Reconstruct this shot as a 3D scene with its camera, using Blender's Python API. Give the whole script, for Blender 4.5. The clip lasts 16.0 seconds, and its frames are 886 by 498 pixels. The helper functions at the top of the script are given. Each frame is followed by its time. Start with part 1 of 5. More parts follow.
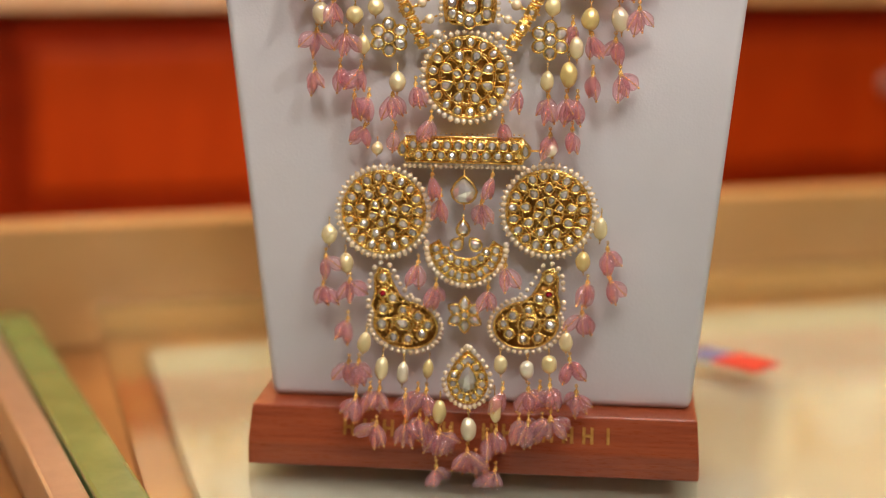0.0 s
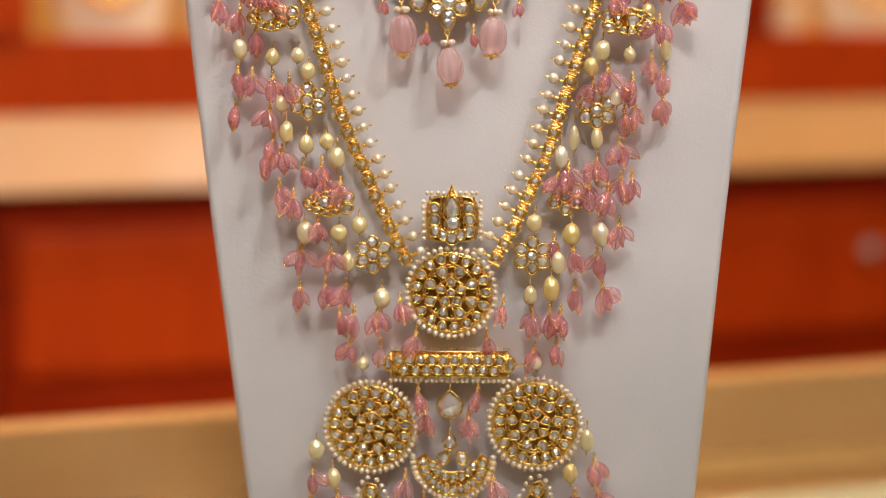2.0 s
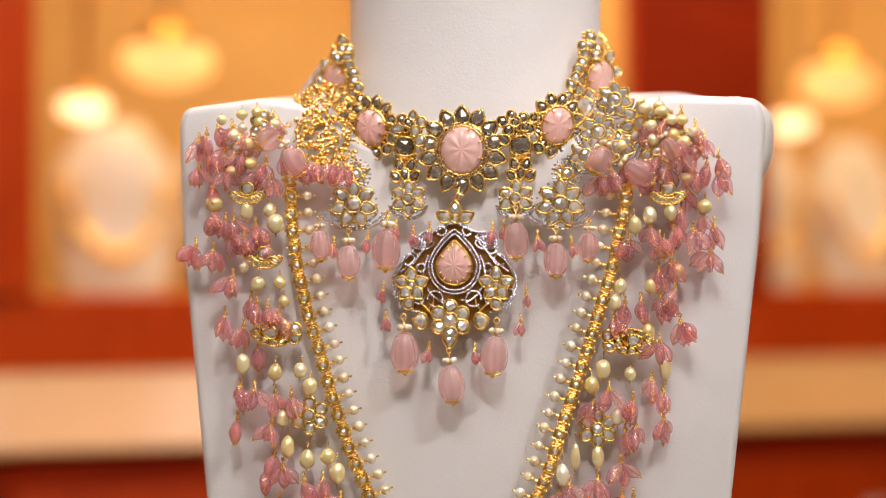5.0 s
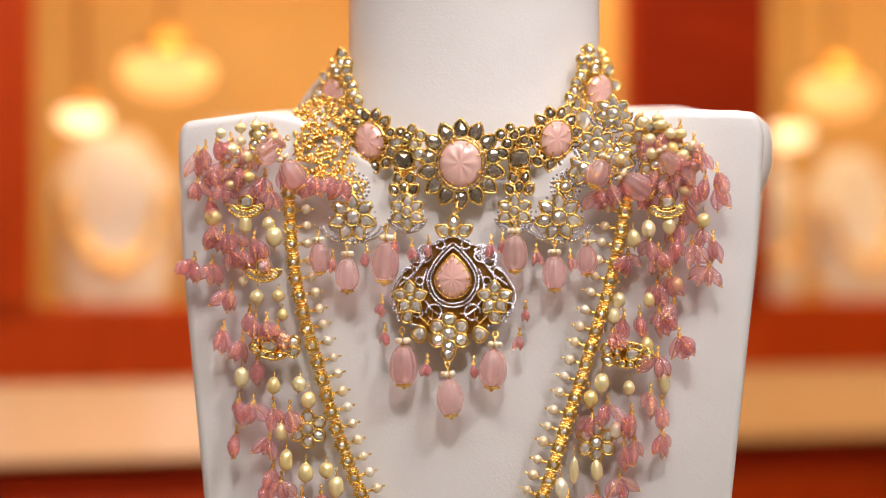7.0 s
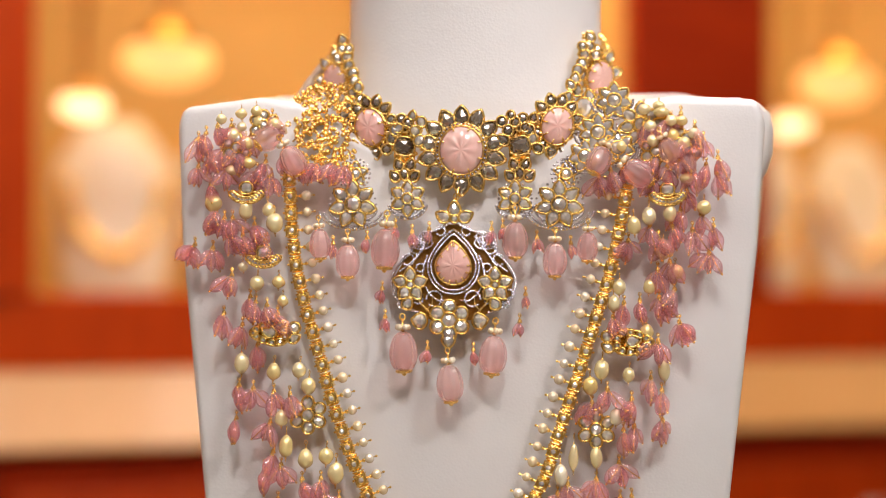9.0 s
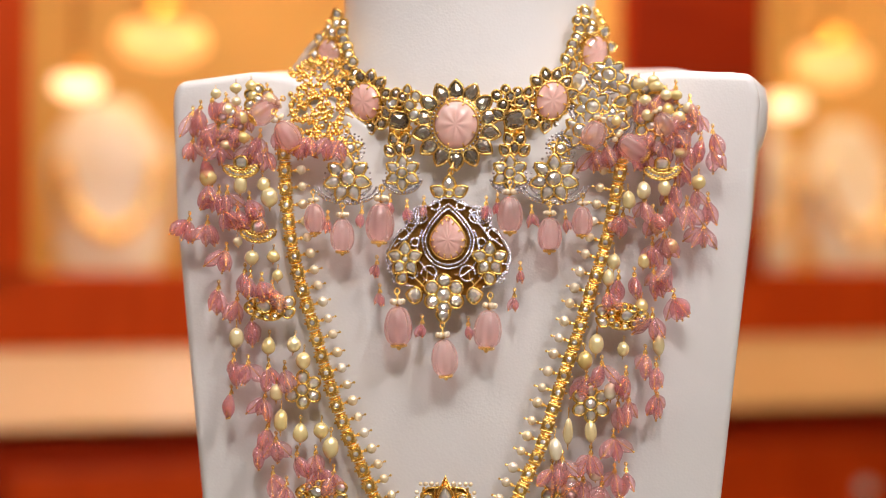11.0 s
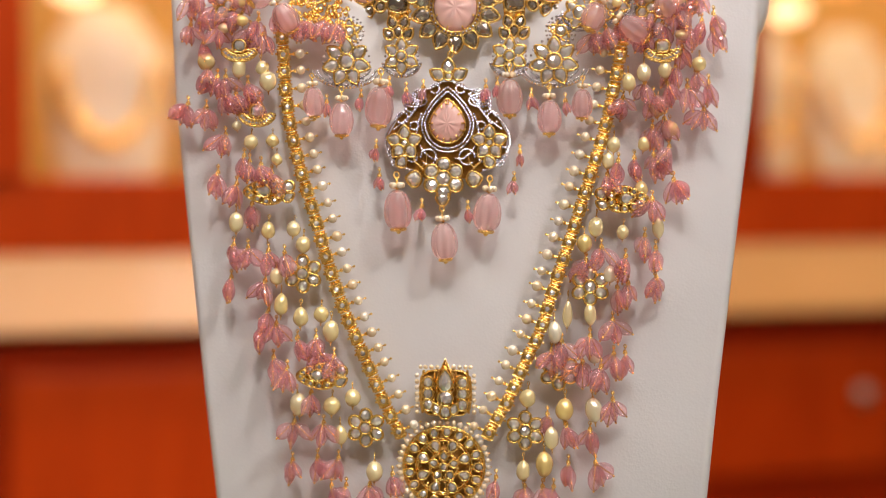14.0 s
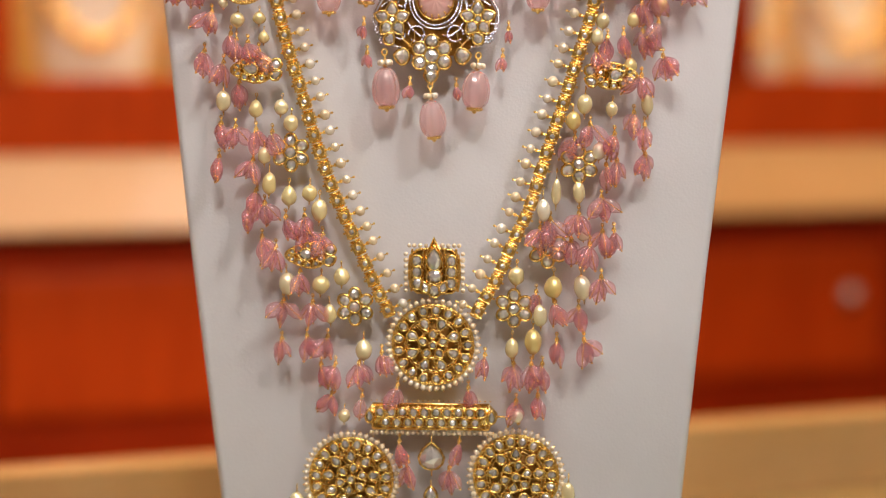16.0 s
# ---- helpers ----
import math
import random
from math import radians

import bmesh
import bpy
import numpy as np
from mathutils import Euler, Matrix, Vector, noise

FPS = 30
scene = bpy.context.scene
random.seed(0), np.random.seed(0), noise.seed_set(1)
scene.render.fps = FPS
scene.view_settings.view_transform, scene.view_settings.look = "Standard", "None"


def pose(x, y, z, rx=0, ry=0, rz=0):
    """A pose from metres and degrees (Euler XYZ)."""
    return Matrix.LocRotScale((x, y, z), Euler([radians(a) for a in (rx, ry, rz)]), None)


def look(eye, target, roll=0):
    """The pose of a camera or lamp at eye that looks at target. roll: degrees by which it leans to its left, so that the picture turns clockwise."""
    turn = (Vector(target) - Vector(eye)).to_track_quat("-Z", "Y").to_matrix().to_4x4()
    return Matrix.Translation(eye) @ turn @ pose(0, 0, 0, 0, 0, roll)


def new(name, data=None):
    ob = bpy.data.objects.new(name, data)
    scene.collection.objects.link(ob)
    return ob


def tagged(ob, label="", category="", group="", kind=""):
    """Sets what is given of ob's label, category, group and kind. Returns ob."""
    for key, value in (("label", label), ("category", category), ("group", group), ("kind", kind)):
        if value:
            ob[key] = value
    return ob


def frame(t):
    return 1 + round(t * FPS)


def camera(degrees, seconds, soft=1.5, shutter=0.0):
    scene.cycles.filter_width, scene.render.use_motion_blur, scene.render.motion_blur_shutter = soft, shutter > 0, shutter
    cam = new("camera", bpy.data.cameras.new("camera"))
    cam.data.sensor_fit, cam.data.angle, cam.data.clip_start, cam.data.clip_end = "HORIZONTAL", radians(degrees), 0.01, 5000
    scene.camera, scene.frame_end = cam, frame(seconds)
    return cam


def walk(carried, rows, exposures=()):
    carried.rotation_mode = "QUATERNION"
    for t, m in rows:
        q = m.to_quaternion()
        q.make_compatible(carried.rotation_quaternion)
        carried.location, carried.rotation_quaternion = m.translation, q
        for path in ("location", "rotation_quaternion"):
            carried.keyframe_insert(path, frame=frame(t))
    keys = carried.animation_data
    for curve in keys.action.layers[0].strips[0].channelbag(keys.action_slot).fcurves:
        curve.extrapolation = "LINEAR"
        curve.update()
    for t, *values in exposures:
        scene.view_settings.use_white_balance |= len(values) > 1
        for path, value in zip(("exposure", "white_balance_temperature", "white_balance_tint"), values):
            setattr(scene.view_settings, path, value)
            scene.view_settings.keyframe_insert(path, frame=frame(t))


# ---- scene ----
cam = camera(30.5, 16.0, 0.5)
# focus on the front of the bust
cam.data.dof.use_dof = True
cam.data.dof.focus_distance = 0.707
cam.data.dof.aperture_fstop = 2.8
PATH = [
    (0, (0.0800, -0.7120, 0.2475), (-0.1205, 1.2324, -0.1757), 0.40),
    (0.5, (0.0800, -0.7120, 0.2531), (-0.1119, 1.2399, -0.1385), 0.03),
    (1, (0.0800, -0.7120, 0.2614), (-0.1121, 1.2488, -0.0828), -0.10),
    (1.5, (0.0800, -0.7120, 0.2700), (-0.1103, 1.2572, -0.0236), -0.41),
    (2, (0.0800, -0.7120, 0.2781), (-0.1049, 1.2642, 0.0324), -0.56),
    (2.5, (0.0800, -0.7120, 0.2847), (-0.0999, 1.2691, 0.0779), -0.52),
    (3, (0.0800, -0.7120, 0.2926), (-0.0940, 1.2740, 0.1328), -0.31),
    (3.5, (0.0800, -0.7120, 0.3012), (-0.0857, 1.2782, 0.1932), -0.29),
    (4, (0.0800, -0.7120, 0.3084), (-0.0995, 1.2789, 0.2445), -0.02),
    (4.5, (0.0800, -0.7120, 0.3164), (-0.1063, 1.2792, 0.3005), -0.14),
    (5, (0.0800, -0.7120, 0.3221), (-0.1054, 1.2793, 0.3409), -0.18),
    (7.5, (0.0800, -0.7120, 0.3240), (-0.1025, 1.2794, 0.3541), -0.14),
    (8, (0.0800, -0.7120, 0.3232), (-0.0988, 1.2798, 0.3489), -0.14),
    (8.5, (0.0800, -0.7120, 0.3226), (-0.1021, 1.2796, 0.3443), 0.05),
    (9, (0.0800, -0.7120, 0.3221), (-0.1043, 1.2794, 0.3409), 0.02),
    (11.5, (0.0800, -0.7120, 0.3174), (-0.0971, 1.2801, 0.3079), 0.02),
    (12, (0.0800, -0.7120, 0.3163), (-0.1027, 1.2796, 0.3001), 0.14),
    (12.5, (0.0800, -0.7120, 0.3152), (-0.0983, 1.2799, 0.2922), 0.05),
    (13, (0.0800, -0.7120, 0.3123), (-0.1009, 1.2794, 0.2715), 0.04),
    (13.5, (0.0800, -0.7120, 0.3081), (-0.1019, 1.2786, 0.2423), -0.11),
    (14, (0.0800, -0.7120, 0.3024), (-0.0972, 1.2776, 0.2022), -0.08),
    (14.5, (0.0800, -0.7120, 0.2974), (-0.0885, 1.2766, 0.1667), -0.08),
    (15, (0.0800, -0.7120, 0.2922), (-0.0861, 1.2745, 0.1304), -0.22),
    (15.5, (0.0800, -0.7120, 0.2887), (-0.0750, 1.2736, 0.1058), -0.23),
    (16, (0.0800, -0.7120, 0.2855), (-0.0830, 1.2711, 0.0832), -0.21),
]
walk(cam, [(t, look(eye, target, roll)) for t, eye, target, roll in PATH])

# ---- light ----
ROOM = pose(0, 0, 0, 0, 0, 21.5)      # the shop stands turned against the bust
CX = 0.0245                            # the bust's middle

world = bpy.data.worlds.new("shop_air")
scene.world = world
world.use_nodes = True
world.node_tree.nodes["Background"].inputs[0].default_value = (1.0, 0.82, 0.62, 1)
world.node_tree.nodes["Background"].inputs[1].default_value = 0.08
scene.view_settings.exposure = 0.0


def lamp(name, m, watts, size, colour, shape="DISK", size_y=None):
    data = bpy.data.lights.new(name, "AREA")
    data.shape, data.size, data.energy, data.color = shape, size, watts, colour
    if size_y:
        data.size_y = size_y
    ob = new(name, data)
    ob.matrix_world = m
    return ob


# downlights in the ceiling, warm white
CEIL = 1.55
SPOTS = [(0.03, -0.16, 4.6), (-0.75, -0.45, 2.0), (0.85, -0.45, 2.0)]
for u, v, watts in SPOTS:
    lamp("downlight_lamp", ROOM @ Matrix.Translation((u, v, CEIL - 0.012)), watts, 0.14, (1.0, 0.96, 0.95))
# two square light panels in the ceiling
PANELS = [(-0.42, -0.95), (0.5, -0.9)]
for u, v in PANELS:
    lamp("panel_lamp", ROOM @ Matrix.Translation((u, v, CEIL - 0.016)), 4.0, 0.58, (1.0, 0.94, 0.92), "SQUARE")
# two added spots without fixtures, aimed to brighten the upper bust
AIMED = [((-0.28, -1.32, CEIL - 0.03), (0.0, 0.0, 0.46), 60), ((0.42, -1.26, CEIL - 0.03), (0.05, 0.0, 0.46), 55)]
for eye, target, watts in AIMED:
    data = bpy.data.lights.new("aimed_fill", "SPOT")
    data.energy, data.color, data.spot_size, data.spot_blend, data.shadow_soft_size = watts, (1.0, 0.925, 0.885), radians(23), 1.0, 0.10
    new("aimed_fill", data).matrix_world = look(ROOM @ Vector(eye), target)
# strips above the wall niches
for u, wide in ((0.19, 0.56), (0.98, 0.56), (-0.62, 0.56)):
    lamp("niche_lamp", ROOM @ Matrix.Translation((u, 1.05, 0.905)), 4.0, wide, (1.0, 0.66, 0.29), "RECTANGLE", 0.06)
# added warm fill without a fixture, brightens the wall cabinets from above
lamp("cabinet_fill", ROOM @ pose(0.12, 0.62, CEIL - 0.03, 20), 12.5, 1.8, (1.0, 0.66, 0.34), "RECTANGLE", 0.1)


# ---- materials ----
def material(name):
    mat = bpy.data.materials.new(name)
    mat.use_nodes = True
    nodes, links = mat.node_tree.nodes, mat.node_tree.links
    return mat, nodes, links, nodes["Principled BSDF"]


def node(nodes, kind, **values):
    made = nodes.new(kind)
    for key, value in values.items():
        made.inputs[key].default_value = value
    return made


def ramp(nodes, stops):
    made = nodes.new("ShaderNodeValToRGB")
    els = made.color_ramp.elements
    while len(els) < len(stops):
        els.new(0.5)
    for el, (at, colour) in zip(els, stops):
        el.position, el.color = at, (*colour, 1)
    return made


def grainy(name, low, high, scale, rough=0.5, bump=0.1, metal=0.0, stretch=(1, 1, 1), coat=0.0, fine=400, depth=0.0006, spread=0.12, shine=0.5):
    """Colour between low and high by a large noise, roughness and relief by a fine one."""
    mat, nodes, links, bsdf = material(name)
    at = nodes.new("ShaderNodeTexCoord")
    mapped = nodes.new("ShaderNodeMapping")
    mapped.inputs["Scale"].default_value = stretch
    links.new(at.outputs["Object"], mapped.inputs["Vector"])
    big = node(nodes, "ShaderNodeTexNoise", Scale=scale, Detail=5, Roughness=0.6)
    small = node(nodes, "ShaderNodeTexNoise", Scale=fine, Detail=3)
    for tex in (big, small):
        links.new(mapped.outputs[0], tex.inputs["Vector"])
    col = ramp(nodes, [(0.3, low), (0.7, high)])
    links.new(big.outputs["Fac"], col.inputs["Fac"])
    links.new(col.outputs["Color"], bsdf.inputs["Base Color"])
    span = nodes.new("ShaderNodeMapRange")
    span.inputs["To Min"].default_value, span.inputs["To Max"].default_value = max(0.02, rough - spread), rough + spread
    links.new(small.outputs["Fac"], span.inputs["Value"])
    links.new(span.outputs[0], bsdf.inputs["Roughness"])
    relief = node(nodes, "ShaderNodeBump", Strength=bump, Distance=depth)
    links.new(small.outputs["Fac"], relief.inputs["Height"])
    links.new(relief.outputs[0], bsdf.inputs["Normal"])
    bsdf.inputs["Metallic"].default_value = metal
    bsdf.inputs["Coat Weight"].default_value = coat
    bsdf.inputs["Specular IOR Level"].default_value = shine
    return mat


def varied(name, colours, rough, metal=0.0, transmission=0.0, ior=1.5, coat=0.0, subsurface=0.0, inner=0.0):
    """One colour a piece, picked by the object's random number, with a little cloud inside."""
    mat, nodes, links, bsdf = material(name)
    info = nodes.new("ShaderNodeObjectInfo")
    steps = [(i / max(1, len(colours) - 1), c) for i, c in enumerate(colours)]
    col = ramp(nodes, steps if len(steps) > 1 else steps * 2)
    links.new(info.outputs["Random"], col.inputs["Fac"])
    if inner:
        cloud = node(nodes, "ShaderNodeTexNoise", Scale=260, Detail=3)
        at = nodes.new("ShaderNodeTexCoord")
        links.new(at.outputs["Object"], cloud.inputs["Vector"])
        mix = nodes.new("ShaderNodeMix")
        mix.data_type, mix.blend_type = "RGBA", "OVERLAY"
        mix.inputs["Factor"].default_value = inner
        links.new(col.outputs["Color"], mix.inputs[6])
        links.new(cloud.outputs["Fac"], mix.inputs[7])
        links.new(mix.outputs[2], bsdf.inputs["Base Color"])
    else:
        links.new(col.outputs["Color"], bsdf.inputs["Base Color"])
    bsdf.inputs["Roughness"].default_value = rough
    bsdf.inputs["Metallic"].default_value = metal
    bsdf.inputs["Transmission Weight"].default_value = transmission
    bsdf.inputs["IOR"].default_value = ior
    bsdf.inputs["Coat Weight"].default_value = coat
    if subsurface:
        bsdf.inputs["Subsurface Weight"].default_value = subsurface
        bsdf.inputs["Subsurface Radius"].default_value = (0.003, 0.002, 0.002)
    return mat


def leather(name):
    """White leatherette: fine pebbled relief and faint stains."""
    mat, nodes, links, bsdf = material(name)
    at = nodes.new("ShaderNodeTexCoord")
    cells = node(nodes, "ShaderNodeTexVoronoi", Scale=900)
    soft = node(nodes, "ShaderNodeTexNoise", Scale=14, Detail=5)
    fine = node(nodes, "ShaderNodeTexNoise", Scale=500, Detail=2)
    for tex in (cells, soft, fine):
        links.new(at.outputs["Object"], tex.inputs["Vector"])
    col = ramp(nodes, [(0.25, (0.64, 0.63, 0.64)), (0.75, (0.74, 0.73, 0.74))])
    links.new(soft.outputs["Fac"], col.inputs["Fac"])
    links.new(col.outputs["Color"], bsdf.inputs["Base Color"])
    add = nodes.new("ShaderNodeMath")
    links.new(cells.outputs["Distance"], add.inputs[0])
    links.new(fine.outputs["Fac"], add.inputs[1])
    relief = node(nodes, "ShaderNodeBump", Strength=0.15, Distance=0.0003)
    links.new(add.outputs[0], relief.inputs["Height"])
    links.new(relief.outputs[0], bsdf.inputs["Normal"])
    bsdf.inputs["Roughness"].default_value = 0.34
    bsdf.inputs["Coat Weight"].default_value = 0.12
    return mat


def glow(name, colour, strength):
    mat, nodes, links, bsdf = material(name)
    bsdf.inputs["Base Color"].default_value = (*colour, 1)
    bsdf.inputs["Emission Color"].default_value = (*colour, 1)
    bsdf.inputs["Emission Strength"].default_value = strength
    return mat


LEATHER = leather("white_leatherette")
GOLD = grainy("yellow_gold", (0.93, 0.59, 0.16), (1.0, 0.75, 0.28), 120, 0.25, 0.6, 1.0, fine=900, depth=0.0004)
# brass and deep gold; also the dark sheets that stand for shade in openwork
GOLD_DEEP = grainy("deep_and_shaded_gold", (0.34, 0.16, 0.035), (0.56, 0.30, 0.08), 160, 0.36, 0.5, 1.0, fine=1200, depth=0.0005)
GILT = grainy("worn_gilt", (0.42, 0.20, 0.04), (0.66, 0.38, 0.10), 300, 0.45, 0.5, 0.8, fine=1200)
WOOD_RED = grainy("red_brown_veneer", (0.31, 0.021, 0.001), (0.46, 0.037, 0.002), 9, 0.45, 0.08, stretch=(1, 1, 8), shine=0.2, fine=120)
# orange-brown rail and panels; its colour also carries light on the left posts
WOOD_FRAME = grainy("orange_brown_lit_veneer", (0.52, 0.050, 0.002), (0.68, 0.077, 0.004), 8, 0.45, 0.08, stretch=(6, 1, 1), shine=0.2, fine=120)
WOOD_BASE = grainy("polished_rosewood", (0.23, 0.040, 0.013), (0.38, 0.088, 0.030), 26, 0.30, 0.12, stretch=(0.6, 12, 12), coat=0.25, shine=0.45, fine=260)
BEIGE = grainy("beige_lining", (0.60, 0.39, 0.145), (0.70, 0.465, 0.185), 6, 0.75, 0.1)
CREAM = grainy("cream_laminate", (0.76, 0.43, 0.165), (0.84, 0.50, 0.215), 5, 0.3, 0.04, coat=0.2)
TAN = grainy("tan_laminate", (0.46, 0.25, 0.08), (0.58, 0.335, 0.125), 7, 0.3, 0.04, coat=0.2)
PLASTER = grainy("cream_plaster", (0.52, 0.44, 0.35), (0.60, 0.52, 0.42), 3, 0.8, 0.1)
CEILING = grainy("white_ceiling_paint", (0.72, 0.70, 0.66), (0.78, 0.76, 0.72), 3, 0.8, 0.1)
TILE = grainy("polished_floor_stone", (0.50, 0.42, 0.33), (0.62, 0.54, 0.44), 4, 0.2, 0.03)
DECK = grainy("amber_brown_deck", (0.21, 0.085, 0.022), (0.31, 0.135, 0.04), 12, 0.35, 0.05, coat=0.3)
MAT_WHITE = grainy("off_white_mat", (0.28, 0.27, 0.22), (0.36, 0.345, 0.28), 10, 0.7, 0.15)
GREEN_EDGE = grainy("green_glass_edge", (0.13, 0.22, 0.06), (0.22, 0.32, 0.10), 30, 0.2, 0.03, coat=0.5)
STEEL = grainy("brushed_steel_trim", (0.60, 0.56, 0.50), (0.72, 0.68, 0.62), 40, 0.35, 0.05, 0.9)
RED_CARD = grainy("red_card", (0.62, 0.03, 0.02), (0.74, 0.06, 0.04), 20, 0.5, 0.05)
BLUE_CARD = grainy("blue_card", (0.12, 0.14, 0.35), (0.18, 0.20, 0.45), 20, 0.5, 0.05)
LAMP_GLASS = glow("downlight_glass", (1.0, 0.94, 0.88), 5)
BULB = glow("niche_bulb", (1.0, 0.58, 0.20), 1.0)
BULB_SMALL = glow("small_warm_bulb", (1.0, 0.76, 0.42), 1.9)

PANE, pane_nodes, pane_links, pane_bsdf = material("counter_glass")
pane_bsdf.inputs["Base Color"].default_value = (0.90, 0.96, 0.90, 1)
pane_bsdf.inputs["Roughness"].default_value = 0.03
pane_bsdf.inputs["Transmission Weight"].default_value = 1.0
pane_bsdf.inputs["IOR"].default_value = 1.5


# ---- building helpers ----
def mesh_of(name, bm, mats, smooth=False):
    me = bpy.data.meshes.new(name)
    bm.normal_update()
    bm.to_mesh(me)
    bm.free()
    for mat in mats if isinstance(mats, (list, tuple)) else [mats]:
        me.materials.append(mat)
    if smooth:
        me.shade_smooth()
    return me


def place(name, me, parent=None, m=None, label=""):
    ob = new(name, me)
    if m is not None:
        ob.matrix_basis = m
    ob.parent = parent
    if label:
        ob["label"] = label
    return ob


def part(name, bm, mats, parent=None, label="", m=None, smooth=False):
    return place(name, mesh_of(name, bm, mats, smooth), parent, m, label)


def add_box(bm, x0, x1, y0, y1, z0, z1, bevel=0.0, segments=2):
    made = bmesh.ops.create_cube(bm, size=1, matrix=Matrix.Translation(((x0 + x1) / 2, (y0 + y1) / 2, (z0 + z1) / 2)) @ Matrix.Diagonal((x1 - x0, y1 - y0, z1 - z0, 1)))
    if bevel:
        edges = list({e for v in made["verts"] for e in v.link_edges})
        bmesh.ops.bevel(bm, geom=edges, offset=bevel, segments=segments, profile=0.6, affect="EDGES")


def box(x0, x1, y0, y1, z0, z1, bevel=0.0, segments=2):
    bm = bmesh.new()
    add_box(bm, x0, x1, y0, y1, z0, z1, bevel, segments)
    return bm


def structure(name, bm, mat, label, category, m=ROOM):
    return tagged(part(name, bm, mat, m=m), label, category, kind="structure")


# ---- the shop ----
FLOOR = -0.95
structure("floor", box(-2.6, 2.6, -3.4, 1.6, FLOOR - 0.05, FLOOR), TILE, "polished beige stone floor of the shop", "floor")
structure("ceiling", box(-2.6, 2.6, -3.4, 1.6, CEIL, CEIL + 0.05), CEILING, "cream painted plaster ceiling", "ceiling")
structure("wall_south", box(-2.6, 2.6, -3.5, -3.4, FLOOR, CEIL), PLASTER, "cream painted plaster wall behind the aisle", "wall")
structure("wall_west", box(-2.7, -2.6, -3.4, 1.6, FLOOR, CEIL), PLASTER, "cream painted plaster side wall", "wall")
structure("wall_east", box(2.6, 2.7, -3.4, 1.6, FLOOR, CEIL), PLASTER, "cream painted plaster side wall", "wall")
structure("wall_north", box(-2.6, 2.6, 1.5, 1.6, FLOOR, CEIL), PLASTER, "cream painted wall behind the display niches", "wall")

for u, v, watts in SPOTS:
    light = tagged(new("ceiling_downlight"), "round recessed warm white ceiling downlight", "ceiling light", "ceiling downlights")
    light.matrix_basis = ROOM @ Matrix.Translation((u, v, CEIL))
    bm = bmesh.new()
    bmesh.ops.create_cone(bm, cap_ends=False, segments=32, radius1=0.095, radius2=0.08, depth=0.012)
    bmesh.ops.solidify(bm, geom=bm.faces[:], thickness=0.004)
    part("trim_ring", bm, STEEL, light, m=Matrix.Translation((0, 0, -0.007)), smooth=True)
    bm = bmesh.new()
    bmesh.ops.create_cone(bm, cap_ends=True, segments=32, radius1=0.076, radius2=0.076, depth=0.004)
    part("lens", bm, LAMP_GLASS, light, "glowing frosted lens", m=Matrix.Translation((0, 0, -0.004)))

for u, v in PANELS:
    light = tagged(new("ceiling_panel_light"), "square frosted ceiling panel light with a thin metal rim", "ceiling light", "ceiling panel lights")
    light.matrix_basis = ROOM @ Matrix.Translation((u, v, CEIL))
    for k in range(4):
        part("rim", box(-0.32, 0.29, -0.32, -0.29, -0.012, -0.0005, 0.002), STEEL, light, m=pose(0, 0, 0, 0, 0, 90 * k))
    part("diffuser", box(-0.289, 0.289, -0.289, 0.289, -0.008, -0.0005), LAMP_GLASS, light, "glowing frosted diffuser")

# wall cabinet: lower doors, lit ledge, niches between posts
WALL = 0.956
cabinet = tagged(new("wall_cabinet"), "red-brown veneered wall cabinet with lit display niches and a pale ledge", "cabinet")
cabinet.matrix_basis = ROOM
part("carcass", box(-2.4, 2.4, WALL + 0.02, 1.5, FLOOR, 0.1405), WOOD_RED, cabinet)
bm = box(-2.4, 2.4, WALL - 0.03, 1.5, 0.141, 0.216)
for v in bm.verts:
    if v.co.y < WALL and v.co.z > 0.2:
        v.co.y = WALL + 0.0
bmesh.ops.bevel(bm, geom=bm.edges[:], offset=0.004, segments=2, profile=0.6, affect="EDGES")
part("ledge", bm, CREAM, cabinet, "pale cream laminate ledge")
part("niche_rail", box(-2.4, 2.4, WALL + 0.006, WALL + 0.05, 0.2165, 0.292, 0.004), WOOD_FRAME, cabinet, "orange-brown bottom rail of the niches")
part("niche_floor", box(-2.4, 2.4, WALL + 0.05, 1.44, 0.2165, 0.285), BEIGE, cabinet)
part("niche_back", box(-2.4, 2.4, 1.44, 1.498, 0.2165, 0.92), BEIGE, cabinet, "beige fabric niche lining")
part("niche_top", box(-2.4, 2.4, WALL, 1.498, 0.92, 1.54), WOOD_RED, cabinet)
# posts between the niches; the left ones coloured lighter for the light on them
for u0, u1 in ((-0.29, -0.126), (0.509, 0.676), (1.30, 1.46), (-1.09, -0.93)):
    part("post", box(u0, u1, WALL, WALL + 0.03, 0.292, 0.92, 0.004), WOOD_RED if u0 > 0 else WOOD_FRAME, cabinet)
    part("niche_side", box(u0, u1, WALL + 0.03, 1.44, 0.292, 0.92), BEIGE, cabinet)
